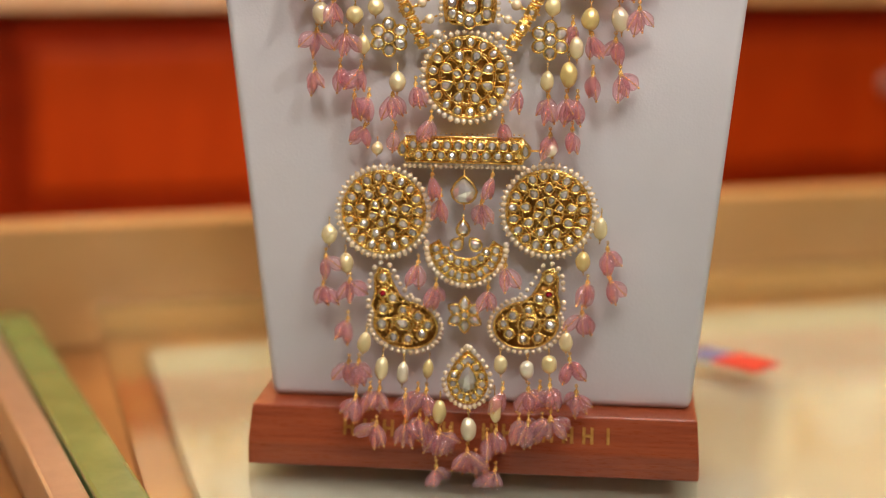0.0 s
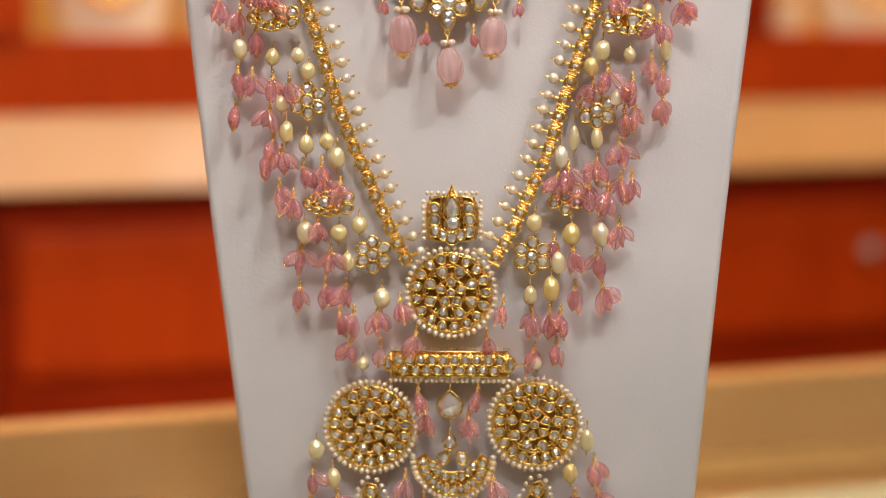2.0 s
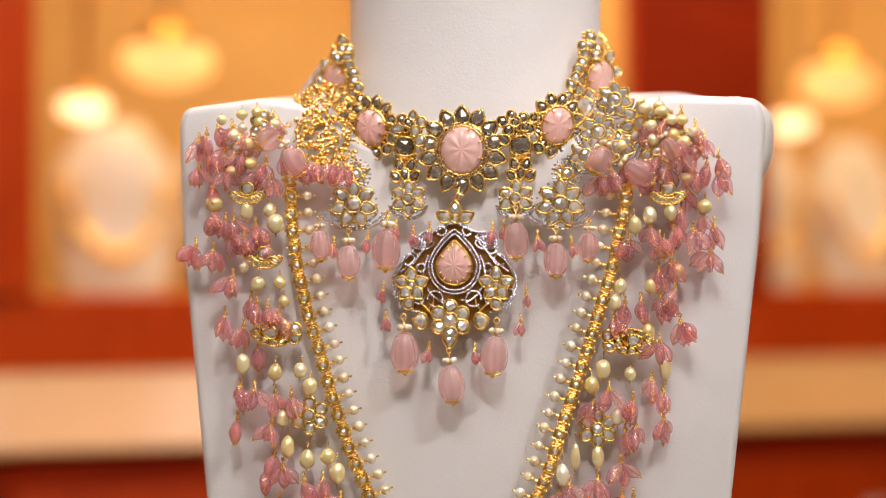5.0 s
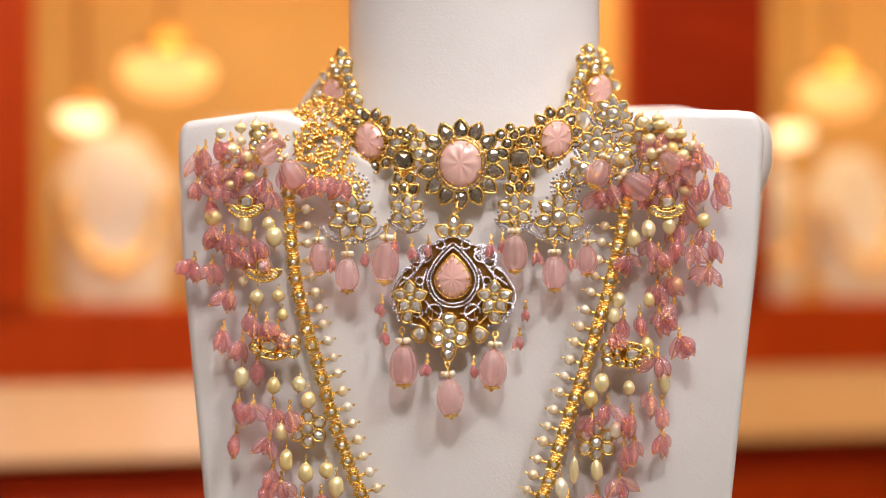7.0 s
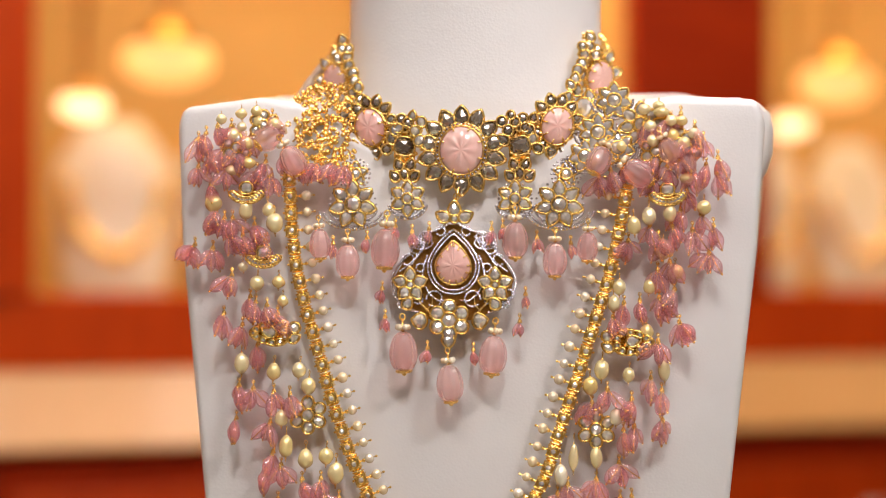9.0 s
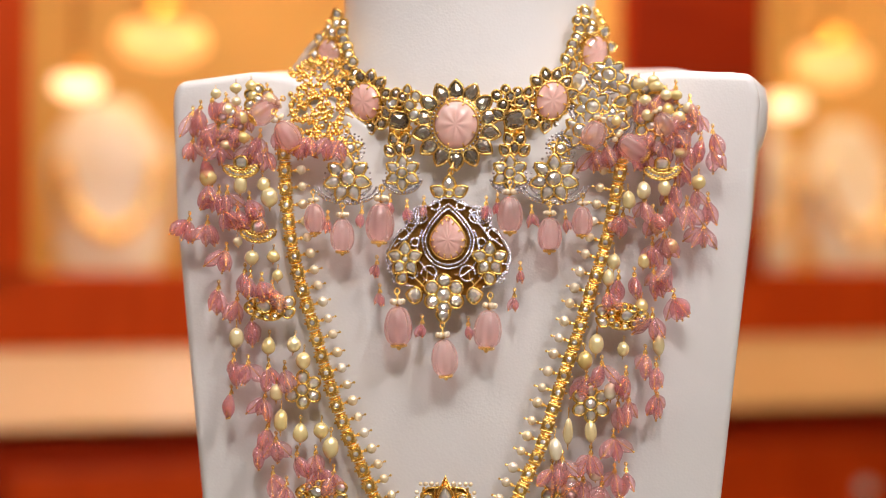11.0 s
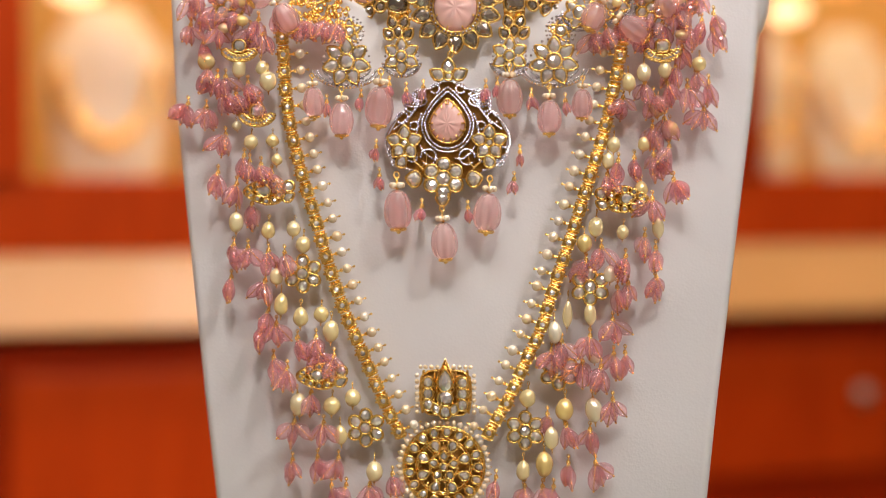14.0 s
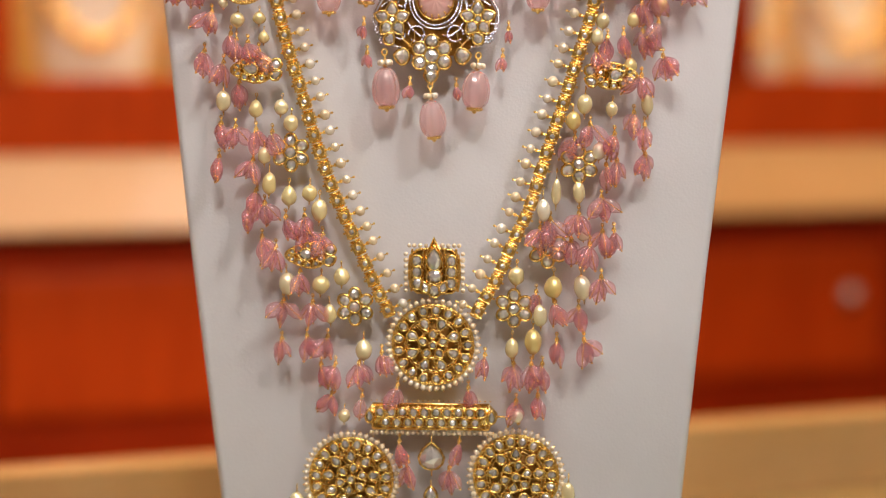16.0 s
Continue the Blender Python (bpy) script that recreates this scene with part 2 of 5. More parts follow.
# the doors below the ledge, each a frame with a sunk panel and a knob
for i, u0 in enumerate((-1.25, -0.165, 0.92)):
    u1 = u0 + 1.075
    z0, z1 = -0.32, 0.132
    door = place("door", mesh_of("door", box(u0, u1, WALL, WALL + 0.018, z0, z1, 0.002), WOOD_RED), cabinet)
    part("panel", box(u0 + 0.018, u1 - 0.07, WALL - 0.008, WALL - 0.0005, -0.045, 0.098, 0.005), WOOD_FRAME, door, "raised orange-brown panel")
    bm = bmesh.new()
    bmesh.ops.create_uvsphere(bm, u_segments=16, v_segments=10, radius=0.011, matrix=Matrix.Translation((u1 - 0.118, WALL - 0.02, 0.044)) @ Matrix.Diagonal((1, 0.8, 1, 1)))
    bmesh.ops.create_cone(bm, cap_ends=True, segments=12, radius1=0.005, radius2=0.005, depth=0.02, matrix=Matrix.Translation((u1 - 0.118, WALL - 0.014, 0.044)) @ pose(0, 0, 0, 90))
    part("knob", bm, STEEL, door, "round metal knob", smooth=True)

# the counter on which the bust stands
counter = tagged(new("glass_counter"), "glass-topped shop counter with amber wooden deck and green edges", "counter")
counter.matrix_basis = ROOM
BACK = 0.36
part("deck", box(-1.8, 1.8, -0.42, BACK - 0.004, -0.068, -0.038), DECK, counter)
part("front_board", box(-1.8, 1.8, -0.42, -0.39, FLOOR, -0.069), WOOD_RED, counter)
part("back_board", box(-1.8, 1.8, BACK - 0.03, BACK - 0.004, FLOOR, -0.069), WOOD_RED, counter)
part("back_rail", box(-1.8, 1.8, BACK - 0.02, BACK + 0.012, -0.0375, 0.043, 0.003), TAN, counter, "tan upstand along the back of the counter")
seam = pose(-0.172, 0.178, -0.008, 0, 0, 7.0)
pane = part("pane", box(-0.13, 1.75, -0.41, BACK - 0.021, -0.018, -0.008), PANE, counter, "clear glass counter top")
pane.visible_shadow = False
pane = part("pane", box(-1.75, -0.222, -0.41, BACK - 0.021, -0.018, -0.008), PANE, counter, "clear glass counter top")
pane.visible_shadow = False
part("glass_edge", box(-0.004, 0.018, -0.62, 0.136, -0.029, 0.003, 0.002), GREEN_EDGE, counter, "green polished glass edge", m=seam)
part("edge_strip", box(-0.022, -0.005, -0.62, 0.136, -0.029, 0.001, 0.002), STEEL, counter, "pale metal edge strip", m=seam)

# mats under the glass
for name, u0, u1, v0, v1, label in (("display_mat", -0.105, 1.2, -0.38, 0.262, "off-white display mat under the counter glass"),
                                    ("display_mat", -1.2, -0.232, -0.38, 0.1, "off-white display mat under the counter glass")):
    tagged(part(name, box(u0, u1, v0, v1, -0.0378, -0.026, 0.004), MAT_WHITE, m=ROOM), label, "display mat", "display mats")
card = tagged(new("folded_card"), "small red and blue folded card lying on the counter glass", "card")
card.matrix_basis = ROOM @ pose(0.206, 0.12, -0.008, 0, 0, -62)
part("red_half", box(0.001, 0.03, -0.012, 0.012, 0.0005, 0.003, 0.0008), RED_CARD, card)
part("blue_half", box(-0.02, 0.0, -0.011, 0.011, 0.0005, 0.002, 0.0006), BLUE_CARD, card)


# small necklace stands and lamps in the niches
def niche_stand(u, v, high, wide):
    stand = tagged(new("necklace_stand"), "small white necklace stand with a gold necklace in a lit niche", "necklace stand", "niche necklace stands")
    stand.matrix_basis = ROOM @ pose(u, v, 0.285)
    bm = bmesh.new()
    rings = []
    for i in range(9):
        f = i / 8
        half = wide * (0.38 + 0.14 * f if f < 0.7 else 0.48 - 0.9 * (f - 0.7))
        rings.append([bm.verts.new((half * math.cos(a), 0.022 * math.sin(a) + 0.04 * f, high * f)) for a in [math.tau * k / 14 for k in range(14)]])
    for a, b in zip(rings, rings[1:]):
        for k in range(14):
            bm.faces.new((a[k], a[(k + 1) % 14], b[(k + 1) % 14], b[k]))
    bm.faces.new(rings[0][::-1]), bm.faces.new(rings[-1])
    part("body", bm, LEATHER, stand, smooth=True)
    bm = bmesh.new()
    arc = [math.pi * (1.05 + 0.9 * k / 21) for k in range(22)]
    hoops = []
    for a in arc:
        mid = Vector((wide * 0.36 * math.cos(a), -0.03 + 0.03 * abs(math.cos(a)), high * (0.74 + 0.5 * math.sin(a))))
        out = Vector((math.cos(a), 0, math.sin(a)))
        hoops.append([bm.verts.new(mid + 0.007 * (math.cos(b) * out + math.sin(b) * Vector((0, 1, 0)))) for b in [math.tau * k / 8 for k in range(8)]])
    for a, b in zip(hoops, hoops[1:]):
        for k in range(8):
            bm.faces.new((a[k], a[(k + 1) % 8], b[(k + 1) % 8], b[k]))
    bm.faces.new(hoops[0][::-1]), bm.faces.new(hoops[-1])
    part("necklace", bm, GOLD, stand, "gold bead necklace", smooth=True)


for u, v, high, wide in ((-0.03, 1.16, 0.2, 0.15), (0.13, 1.25, 0.22, 0.16), (0.36, 1.2, 0.2, 0.16), (0.78, 1.18, 0.21, 0.15), (0.96, 1.24, 0.2, 0.15)):
    niche_stand(u, v, high, wide)


def niche_lamp(u, v, z, r, mat, label):
    thing = tagged(new("spot_lamp"), label, "spot lamp", "niche spot lamps")
    thing.matrix_basis = ROOM @ pose(u, v, z)
    bm = bmesh.new()
    bmesh.ops.create_uvsphere(bm, u_segments=20, v_segments=12, radius=r, matrix=Matrix.Diagonal((1, 0.6, 0.55, 1)))
    part("bulb", bm, mat, thing, "glowing warm bulb", smooth=True)
    bm = bmesh.new()
    bmesh.ops.create_cone(bm, cap_ends=True, segments=20, radius1=r * 0.8, radius2=r * 0.3, depth=r * 0.5, matrix=Matrix.Translation((0, 0, r * 0.62)))
    bmesh.ops.create_cone(bm, cap_ends=True, segments=8, radius1=0.004, radius2=0.004, depth=0.92 - z - r, matrix=Matrix.Translation((0, 0, r + (0.92 - z - r) / 2)))
    part("shade", bm, GOLD_DEEP, thing, "brass shade and stem")


niche_lamp(0.02, 1.1, 0.545, 0.05, BULB, "brass pendant spot lamp glowing orange in the niche")
niche_lamp(-0.075, 1.02, 0.485, 0.026, BULB_SMALL, "small brass spot lamp glowing warm white")
niche_lamp(0.735, 1.02, 0.485, 0.026, BULB_SMALL, "small brass spot lamp glowing warm white")
niche_lamp(0.84, 1.1, 0.545, 0.05, BULB, "brass pendant spot lamp glowing orange in the niche")

# ---- the bust and its base ----
plinth = tagged(new("wooden_base"), "polished red-brown wooden base under the white bust", "display base")
plinth.matrix_basis = Matrix.Translation((0.0212, 0, -0.008))
bm = bmesh.new()
profile = [(-0.014, 0.0), (-0.014, 0.0108), (-0.0090, 0.0271), (0.045, 0.0271), (0.052, 0.0108), (0.052, 0.0)]
sides = []
for s in (-1, 1):
    sides.append([bm.verts.new((s * (0.1028 - (0.0014 if z > 0.02 else 0.0)), y, z)) for y, z in profile])
for k in range(len(profile)):
    j = (k + 1) % len(profile)
    bm.faces.new((sides[0][k], sides[0][j], sides[1][j], sides[1][k]))
bm.faces.new(sides[0][::-1]), bm.faces.new(sides[1])
bmesh.ops.recalc_face_normals(bm, faces=bm.faces[:])
bmesh.ops.bevel(bm, geom=bm.edges[:], offset=0.0011, segments=3, profile=0.6, affect="EDGES")
part("block", bm, WOOD_BASE, plinth)
# worn gilt strokes where a maker's name is cut in
slope = math.degrees(math.atan2(0.0163, 0.005))
for k in range(14):
    x = -0.0560 + 0.1178 * k / 13
    bm = bmesh.new()
    for dx in (-0.0018, 0.0018) if k < 13 else (0.0,):
        add_box(bm, dx - 0.0007, dx + 0.0007, -0.0038, 0.0038, 0, 0.0003)
    if k % 3 != 1 and k < 13:
        add_box(bm, -0.0011, 0.0011, -0.0008, 0.0006, 0, 0.0003)
    part("gilt_mark", bm, GILT, plinth, "worn gilt engraved mark", m=pose(x, -0.01165, 0.0189, slope))

bust = tagged(new("display_bust"), "white leatherette necklace bust with square shoulders on a wooden base", "display bust")
bust.matrix_basis = Matrix.Translation((CX, 0, 0))
bm = bmesh.new()
outline = [(-0.0982, 0.0192), (0.0956, 0.0192), (0.1125, 0.2), (0.1265, 0.33), (0.13, 0.385), (0.127, 0.3945), (0.092, 0.396), (0.074, 0.394), (0.06, 0.386), (0.04, 0.373), (0.015, 0.365),
           (-0.015, 0.365), (-0.04, 0.373), (-0.06, 0.386), (-0.074, 0.394), (-0.092, 0.397), (-0.1285, 0.393), (-0.131, 0.385), (-0.129, 0.33), (-0.117, 0.2)]
front = [bm.verts.new((x, 0.0055, z)) for x, z in outline]
back = [bm.verts.new((x * (0.99 + 0.18 * z), 0.05 + 0.02 * (z > 0.3), z if abs(x) > 0.093 or z < 0.34 else 0.404)) for x, z in outline]
bm.faces.new(front), bm.faces.new(back[::-1])
for k in range(len(outline)):
    j = (k + 1) % len(outline)
    bm.faces.new((front[j], front[k], back[k], back[j]))
bmesh.ops.recalc_face_normals(bm, faces=bm.faces[:])
bmesh.ops.bevel(bm, geom=bm.edges[:], offset=0.0038, segments=4, profile=0.5, affect="EDGES", clamp_overlap=True)
part("torso", bm, LEATHER, bust, smooth=True)
bm = bmesh.new()
rings = []
for z, half, deep, mid in ((0.335, 0.05, 0.024, 0.0315), (0.35, 0.058, 0.0262, 0.0330), (0.37, 0.0625, 0.030, 0.0368), (0.385, 0.0615, 0.032, 0.0392), (0.40, 0.0600, 0.035, 0.0435), (0.42, 0.0588, 0.038, 0.0475), (0.45, 0.0590, 0.041, 0.051), (0.50, 0.0605, 0.043, 0.052), (0.55, 0.063, 0.045, 0.051), (0.575, 0.056, 0.04, 0.051)):
    rings.append([bm.verts.new((half * math.cos(a), mid + deep * math.sin(a), z)) for a in [math.tau * k / 48 for k in range(48)]])
for a, b in zip(rings, rings[1:]):
    for k in range(48):
        bm.faces.new((a[k], a[(k + 1) % 48], b[(k + 1) % 48], b[k]))
bm.faces.new(rings[0][::-1]), bm.faces.new(rings[-1])
part("neck", bm, LEATHER, bust, smooth=True)
# the padded outer edge behind one shoulder
bm = bmesh.new()
rings = []
for z, x in ((0.352, 0.1240), (0.357, 0.1292), (0.364, 0.1340), (0.372, 0.1366), (0.383, 0.1372), (0.390, 0.1358), (0.3945, 0.1310), (0.396, 0.1240)):
    rings.append([bm.verts.new((0.112 + (x - 0.112) * (1 - 0.35 * abs(f) ** 3), 0.042 + 0.026 * f, z)) for f in [k / 5 - 1 for k in range(11)]] + [bm.verts.new((0.10, 0.068, z)), bm.verts.new((0.10, 0.016, z))])
for a, b in zip(rings, rings[1:]):
    for k in range(13):
        bm.faces.new((a[k], a[(k + 1) % 13], b[(k + 1) % 13], b[k]))
bm.faces.new(rings[0][::-1]), bm.faces.new(rings[-1])
bmesh.ops.recalc_face_normals(bm, faces=bm.faces[:])
part("shoulder_edge", bm, LEATHER, bust, smooth=True)


# ---- jewellery: materials ----
POLKI = varied("clear_polki", [(0.60, 0.59, 0.57), (0.92, 0.91, 0.90), (0.76, 0.75, 0.73)], 0.03, metal=0.7, coat=0.6)
POLKI_GREY = varied("smoky_polki", [(0.30, 0.27, 0.22), (0.52, 0.48, 0.42), (0.40, 0.36, 0.31)], 0.04, metal=0.8, coat=0.8)
DIAMOND = grainy("small_diamonds", (0.36, 0.34, 0.39), (0.82, 0.81, 0.88), 900, 0.14, 0.2, 0.75, fine=1500)
PEARL = varied("cream_pearl", [(0.88, 0.72, 0.32), (0.92, 0.82, 0.50), (0.86, 0.66, 0.24), (0.94, 0.88, 0.68)], 0.26, coat=0.8, metal=0.4, inner=0.12)
SEED = varied("seed_pearl", [(0.86, 0.74, 0.54), (0.88, 0.70, 0.44), (0.88, 0.80, 0.66)], 0.24, coat=0.8, metal=0.35)
PINK = varied("pink_tourmaline", [(1.0, 0.64, 0.68), (1.0, 0.76, 0.78), (1.0, 0.58, 0.64), (1.0, 0.82, 0.82)], 0.015, transmission=0.74, ior=1.47, coat=1.0)
ROSE = varied("milky_rose_quartz", [(1.0, 0.62, 0.62), (1.0, 0.72, 0.70)], 0.05, transmission=0.6, ior=1.45, coat=1.0, subsurface=0.35, inner=0.2)
CARVED = varied("carved_morganite", [(1.0, 0.60, 0.55), (1.0, 0.68, 0.62)], 0.10, transmission=0.2, coat=0.8, subsurface=0.3, inner=0.1)
RUBY = varied("ruby_red", [(0.35, 0.01, 0.02)], 0.08, coat=1.0)


def let_through(mat, share, tint):
    """Mixes a share of clear, tinted passage into a bead's material."""
    nodes, links = mat.node_tree.nodes, mat.node_tree.links
    clear = nodes.new("ShaderNodeBsdfTransparent")
    clear.inputs["Color"].default_value = (*tint, 1)
    mix = nodes.new("ShaderNodeMixShader")
    mix.inputs[0].default_value = share
    links.new(nodes["Principled BSDF"].outputs[0], mix.inputs[1])
    links.new(clear.outputs[0], mix.inputs[2])
    links.new(mix.outputs[0], nodes["Material Output"].inputs["Surface"])


let_through(PINK, 0.50, (1.0, 0.80, 0.83))
let_through(ROSE, 0.48, (1.0, 0.84, 0.84))
let_through(CARVED, 0.15, (1.0, 0.80, 0.78))
CORD = grainy("grey_brown_cord", (0.30, 0.22, 0.16), (0.42, 0.33, 0.26), 200, 0.8, 0.6)

rnd = random.Random(7)
MM = 0.001


# ---- jewellery: shapes ----
def add_lathe(bm, profile, seg, m=None, rib=0.0, ribs=0, slot=0):
    """Turns (radius, z) pairs round z; rib: depth of melon grooves."""
    m = m or Matrix()
    rings = []
    for r, z in profile:
        if r < 1e-7:
            rings.append([bm.verts.new(m @ Vector((0, 0, z)))])
        else:
            rings.append([bm.verts.new(m @ Vector((r * (1 + rib * math.cos(ribs * a)) * math.cos(a), r * (1 + rib * math.cos(ribs * a)) * math.sin(a), z))) for a in [math.tau * k / seg for k in range(seg)]])
    for a, b in zip(rings, rings[1:]):
        for k in range(seg):
            j = (k + 1) % seg
            if len(a) == 1 and len(b) > 1:
                f = bm.faces.new((a[0], b[j], b[k]))
            elif len(b) == 1 and len(a) > 1:
                f = bm.faces.new((a[k], a[j], b[0]))
            elif len(a) > 1:
                f = bm.faces.new((a[k], a[j], b[j], b[k]))
            else:
                continue
            f.material_index = slot


def add_ball(bm, r, at, seg=10, rings=6, scale=(1, 1, 1), slot=0):
    prof = [(r * math.sin(math.pi * i / rings), -r * math.cos(math.pi * i / rings)) for i in range(rings + 1)]
    prof[0], prof[-1] = (0, -r), (0, r)
    add_lathe(bm, prof, seg, Matrix.Translation(at) @ Matrix.Diagonal((*scale, 1)), slot=slot)


def add_rod(bm, a, b, r, seg=6, slot=0):
    a, b = Vector(a), Vector(b)
    turn = (b - a).to_track_quat("Z", "Y").to_matrix().to_4x4()
    long = (b - a).length
    add_lathe(bm, [(0, 0), (r, 0), (r, long), (0, long)], seg, Matrix.Translation(a) @ turn, slot=slot)


def shape_points(kind, n, rx, rz):
    """Outline of a stone in the xz plane."""
    pts = []
    for k in range(n):
        a = math.tau * k / n
        c, s = math.cos(a), math.sin(a)
        if kind == "pear":            # point upwards
            w = 1.0 if s <= 0 else 1.0 - 0.45 * s ** 1.3 - 0.25 * s ** 4
            pts.append((rx * c * w, rz * (s if s <= 0 else 1.25 * s)))
        elif kind == "square":
            e = max(abs(c), abs(s)) ** 0.75
            pts.append((rx * c / e, rz * s / e))
        else:
            pts.append((rx * c, rz * s))
    return pts


def add_wire(bm, pts, y, r, seg=5, closed=True, slot=0):
    """A round wire along points of the xz plane at depth y."""
    n, rings = len(pts), []
    for i, (x, z) in enumerate(pts):
        p, q = (pts[i - 1], pts[(i + 1) % n]) if closed else (pts[max(0, i - 1)], pts[min(n - 1, i + 1)])
        d = Vector((q[0] - p[0], 0, q[1] - p[1])).normalized()
        out = Vector((d.z, 0, -d.x))
        rings.append([bm.verts.new(Vector((x, y, z)) + r * (math.cos(a) * out + math.sin(a) * Vector((0, 1, 0)))) for a in [math.tau * k / seg for k in range(seg)]])
    for i in range(n if closed else n - 1):
        a, b = rings[i], rings[(i + 1) % n]
        for k in range(seg):
            j = (k + 1) % seg
            bm.faces.new((a[k], a[j], b[j], b[k])).material_index = slot


def add_plate(bm, pts, y0, y1, slot=0):
    """A flat plate with the given outline between two depths."""
    a = [bm.verts.new((x, y0, z)) for x, z in pts]
    b = [bm.verts.new((x, y1, z)) for x, z in pts]
    bm.faces.new(a).material_index = slot
    bm.faces.new(b[::-1]).material_index = slot
    n = len(pts)
    for k in range(n):
        bm.faces.new((a[(k + 1) % n], a[k], b[k], b[(k + 1) % n])).material_index = slot


def turned(pts, deg, dx=0.0, dz=0.0):
    c, s = math.cos(radians(deg)), math.sin(radians(deg))
    return [(dx + x * c - z * s, dz + x * s + z * c) for x, z in pts]


SHARED = {}


def shared(name, build, mats, smooth=False):
    """A mesh built once and shared by all pieces of its kind."""
    if name not in SHARED:
        bm = bmesh.new()
        build(bm)
        bmesh.ops.recalc_face_normals(bm, faces=bm.faces[:])
        SHARED[name] = mesh_of(name, bm, mats, smooth)
    return SHARED[name]


def gem_builder(kind):
    """A rose-cut stone of radius 1: girdle, turned facets, small table."""
    def build(bm):
        n = 10
        rows = [[bm.verts.new((x, 0.15, z)) for x, z in shape_points(kind, n, 1, 1)],
                [bm.verts.new((x, -0.05, z)) for x, z in shape_points(kind, n, 1, 1)]]
        mid = [bm.verts.new((x, -0.46 - 0.12 * rnd.random(), z)) for x, z in turned(shape_points(kind, n // 2, 0.62, 0.62), 0)]
        for k in range(n):
            j = (k + 1) % n
            bm.faces.new((rows[0][k], rows[0][j], rows[1][j], rows[1][k]))
        top = bm.verts.new((rnd.uniform(-0.18, 0.18), -0.7, rnd.uniform(-0.1, 0.2)))
        for k in range(n // 2):
            j = (k + 1) % (n // 2)
            a, b, c = rows[1][2 * k], rows[1][(2 * k + 1) % n], rows[1][(2 * k + 2) % n]
            bm.faces.new((mid[k], a, b))
            bm.faces.new((mid[k], b, mid[j]))
            bm.faces.new((mid[j], b, c))
            bm.faces.new((top, mid[k], mid[j]))
        bm.faces.new(rows[0][::-1])
    return build


GEM_MATS = {"clear": POLKI, "grey": POLKI_GREY, "ruby": RUBY}


def gem(parent, kind, x, z, y, rx, rz=None, deg=0.0, tone="clear", name="stone"):
    me = shared(f"{kind}_{tone}_stone", gem_builder(kind), GEM_MATS[tone])
    m = pose(x, y, z, rnd.uniform(-12, 12), -deg, rnd.uniform(-12, 12)) @ Matrix.Diagonal((rx, rx, rz or rx, 1))
    return place(name, me, parent, m)


def add_bezel(bm, kind, x, z, y, rx, rz=None, deg=0.0, wire=0.0005, slot=0):
    rz = rz or rx
    add_wire(bm, turned(shape_points(kind, 12, rx + wire, rz + wire), deg, x, z), y - 0.0002, wire, 5, slot=slot)
    add_wire(bm, turned(shape_points(kind, 12, rx + wire, rz + wire), deg, x, z), y + 0.0007, wire * 1.25, 5, slot=slot)


def set_stones(parent, bm, stones, y, tone="clear"):
    """Bezels into the parent's own mesh, the stones as its pieces. stones: kind, x, z, rx, rz, degrees."""
    for kind, x, z, rx, rz, deg in stones:
        add_bezel(bm, kind, x, z, y, rx, rz, deg)
    return [(kind, x, z, y, rx, rz, deg, tone) for kind, x, z, rx, rz, deg in stones]


def seed_mesh():
    return shared("seed_pearl", lambda bm: add_ball(bm, 1.0, (0, 0, 0), 10, 7), SEED, True)


def seed(parent, x, z, y, r, name="seed_pearl"):
    s = r * rnd.uniform(0.9, 1.1)
    return place(name, seed_mesh(), parent, Matrix.Translation((x, y, z)) @ Matrix.Diagonal((s, s, s * rnd.uniform(0.9, 1.1), 1)))


def ornament(name, parent, x, z, y, bm, todo, label="", mat=GOLD):
    """One ornament: its gold mesh, then its stones and pearls as pieces."""
    bmesh.ops.recalc_face_normals(bm, faces=bm.faces[:])
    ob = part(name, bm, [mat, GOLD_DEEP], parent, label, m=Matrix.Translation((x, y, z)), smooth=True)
    for item in todo:
        if item[0] == "seed":
            seed(ob, *item[1:])
        else:
            kind, gx, gz, gy, rx, rz, deg, tone = item
            gem(ob, kind, gx, gz, gy, rx, rz, deg, tone)
    return ob


def pearl_mesh(i):
    def build(bm):
        local = random.Random(40 + i)
        prof = [(math.sin(math.pi * k / 11) * (1 + 0.025 * math.sin(1.4 * k + i)), -math.cos(math.pi * k / 11)) for k in range(12)]
        prof[0], prof[-1] = (0, -1), (0, 1)
        if i % 2:
            prof = [(r * (0.82 + 0.18 * (1 - z) / 2 * 1.2), z) for r, z in prof]
        add_lathe(bm, prof, 14, pose(0, 0, 0, local.uniform(-8, 8), local.uniform(-6, 6), 0))
        for v in bm.verts:
            v.co += 0.09 * noise.noise_vector(v.co * 1.1 + Vector((i * 3, 0, 0)))
        add_rod(bm, (0, 0, 0.92), (0, 0, 1.45), 0.07, 6, 1)
        add_rod(bm, (0, 0, -1.4), (0, 0, -0.92), 0.07, 6, 1)
        add_ball(bm, 0.16, (0, 0, 1.05), 8, 5, (1, 1, 0.6), 1)
        add_ball(bm, 0.16, (0, 0, -1.05), 8, 5, (1, 1, 0.6), 1)
        add_wire(bm, shape_points("round", 10, 0.16, 0.2), 0.0, 0.06, 5, slot=1)
        for v in bm.verts[-50:]:
            v.co.z += 1.6
    return shared(f"baroque_pearl_{i}", build, [PEARL, GOLD], True)


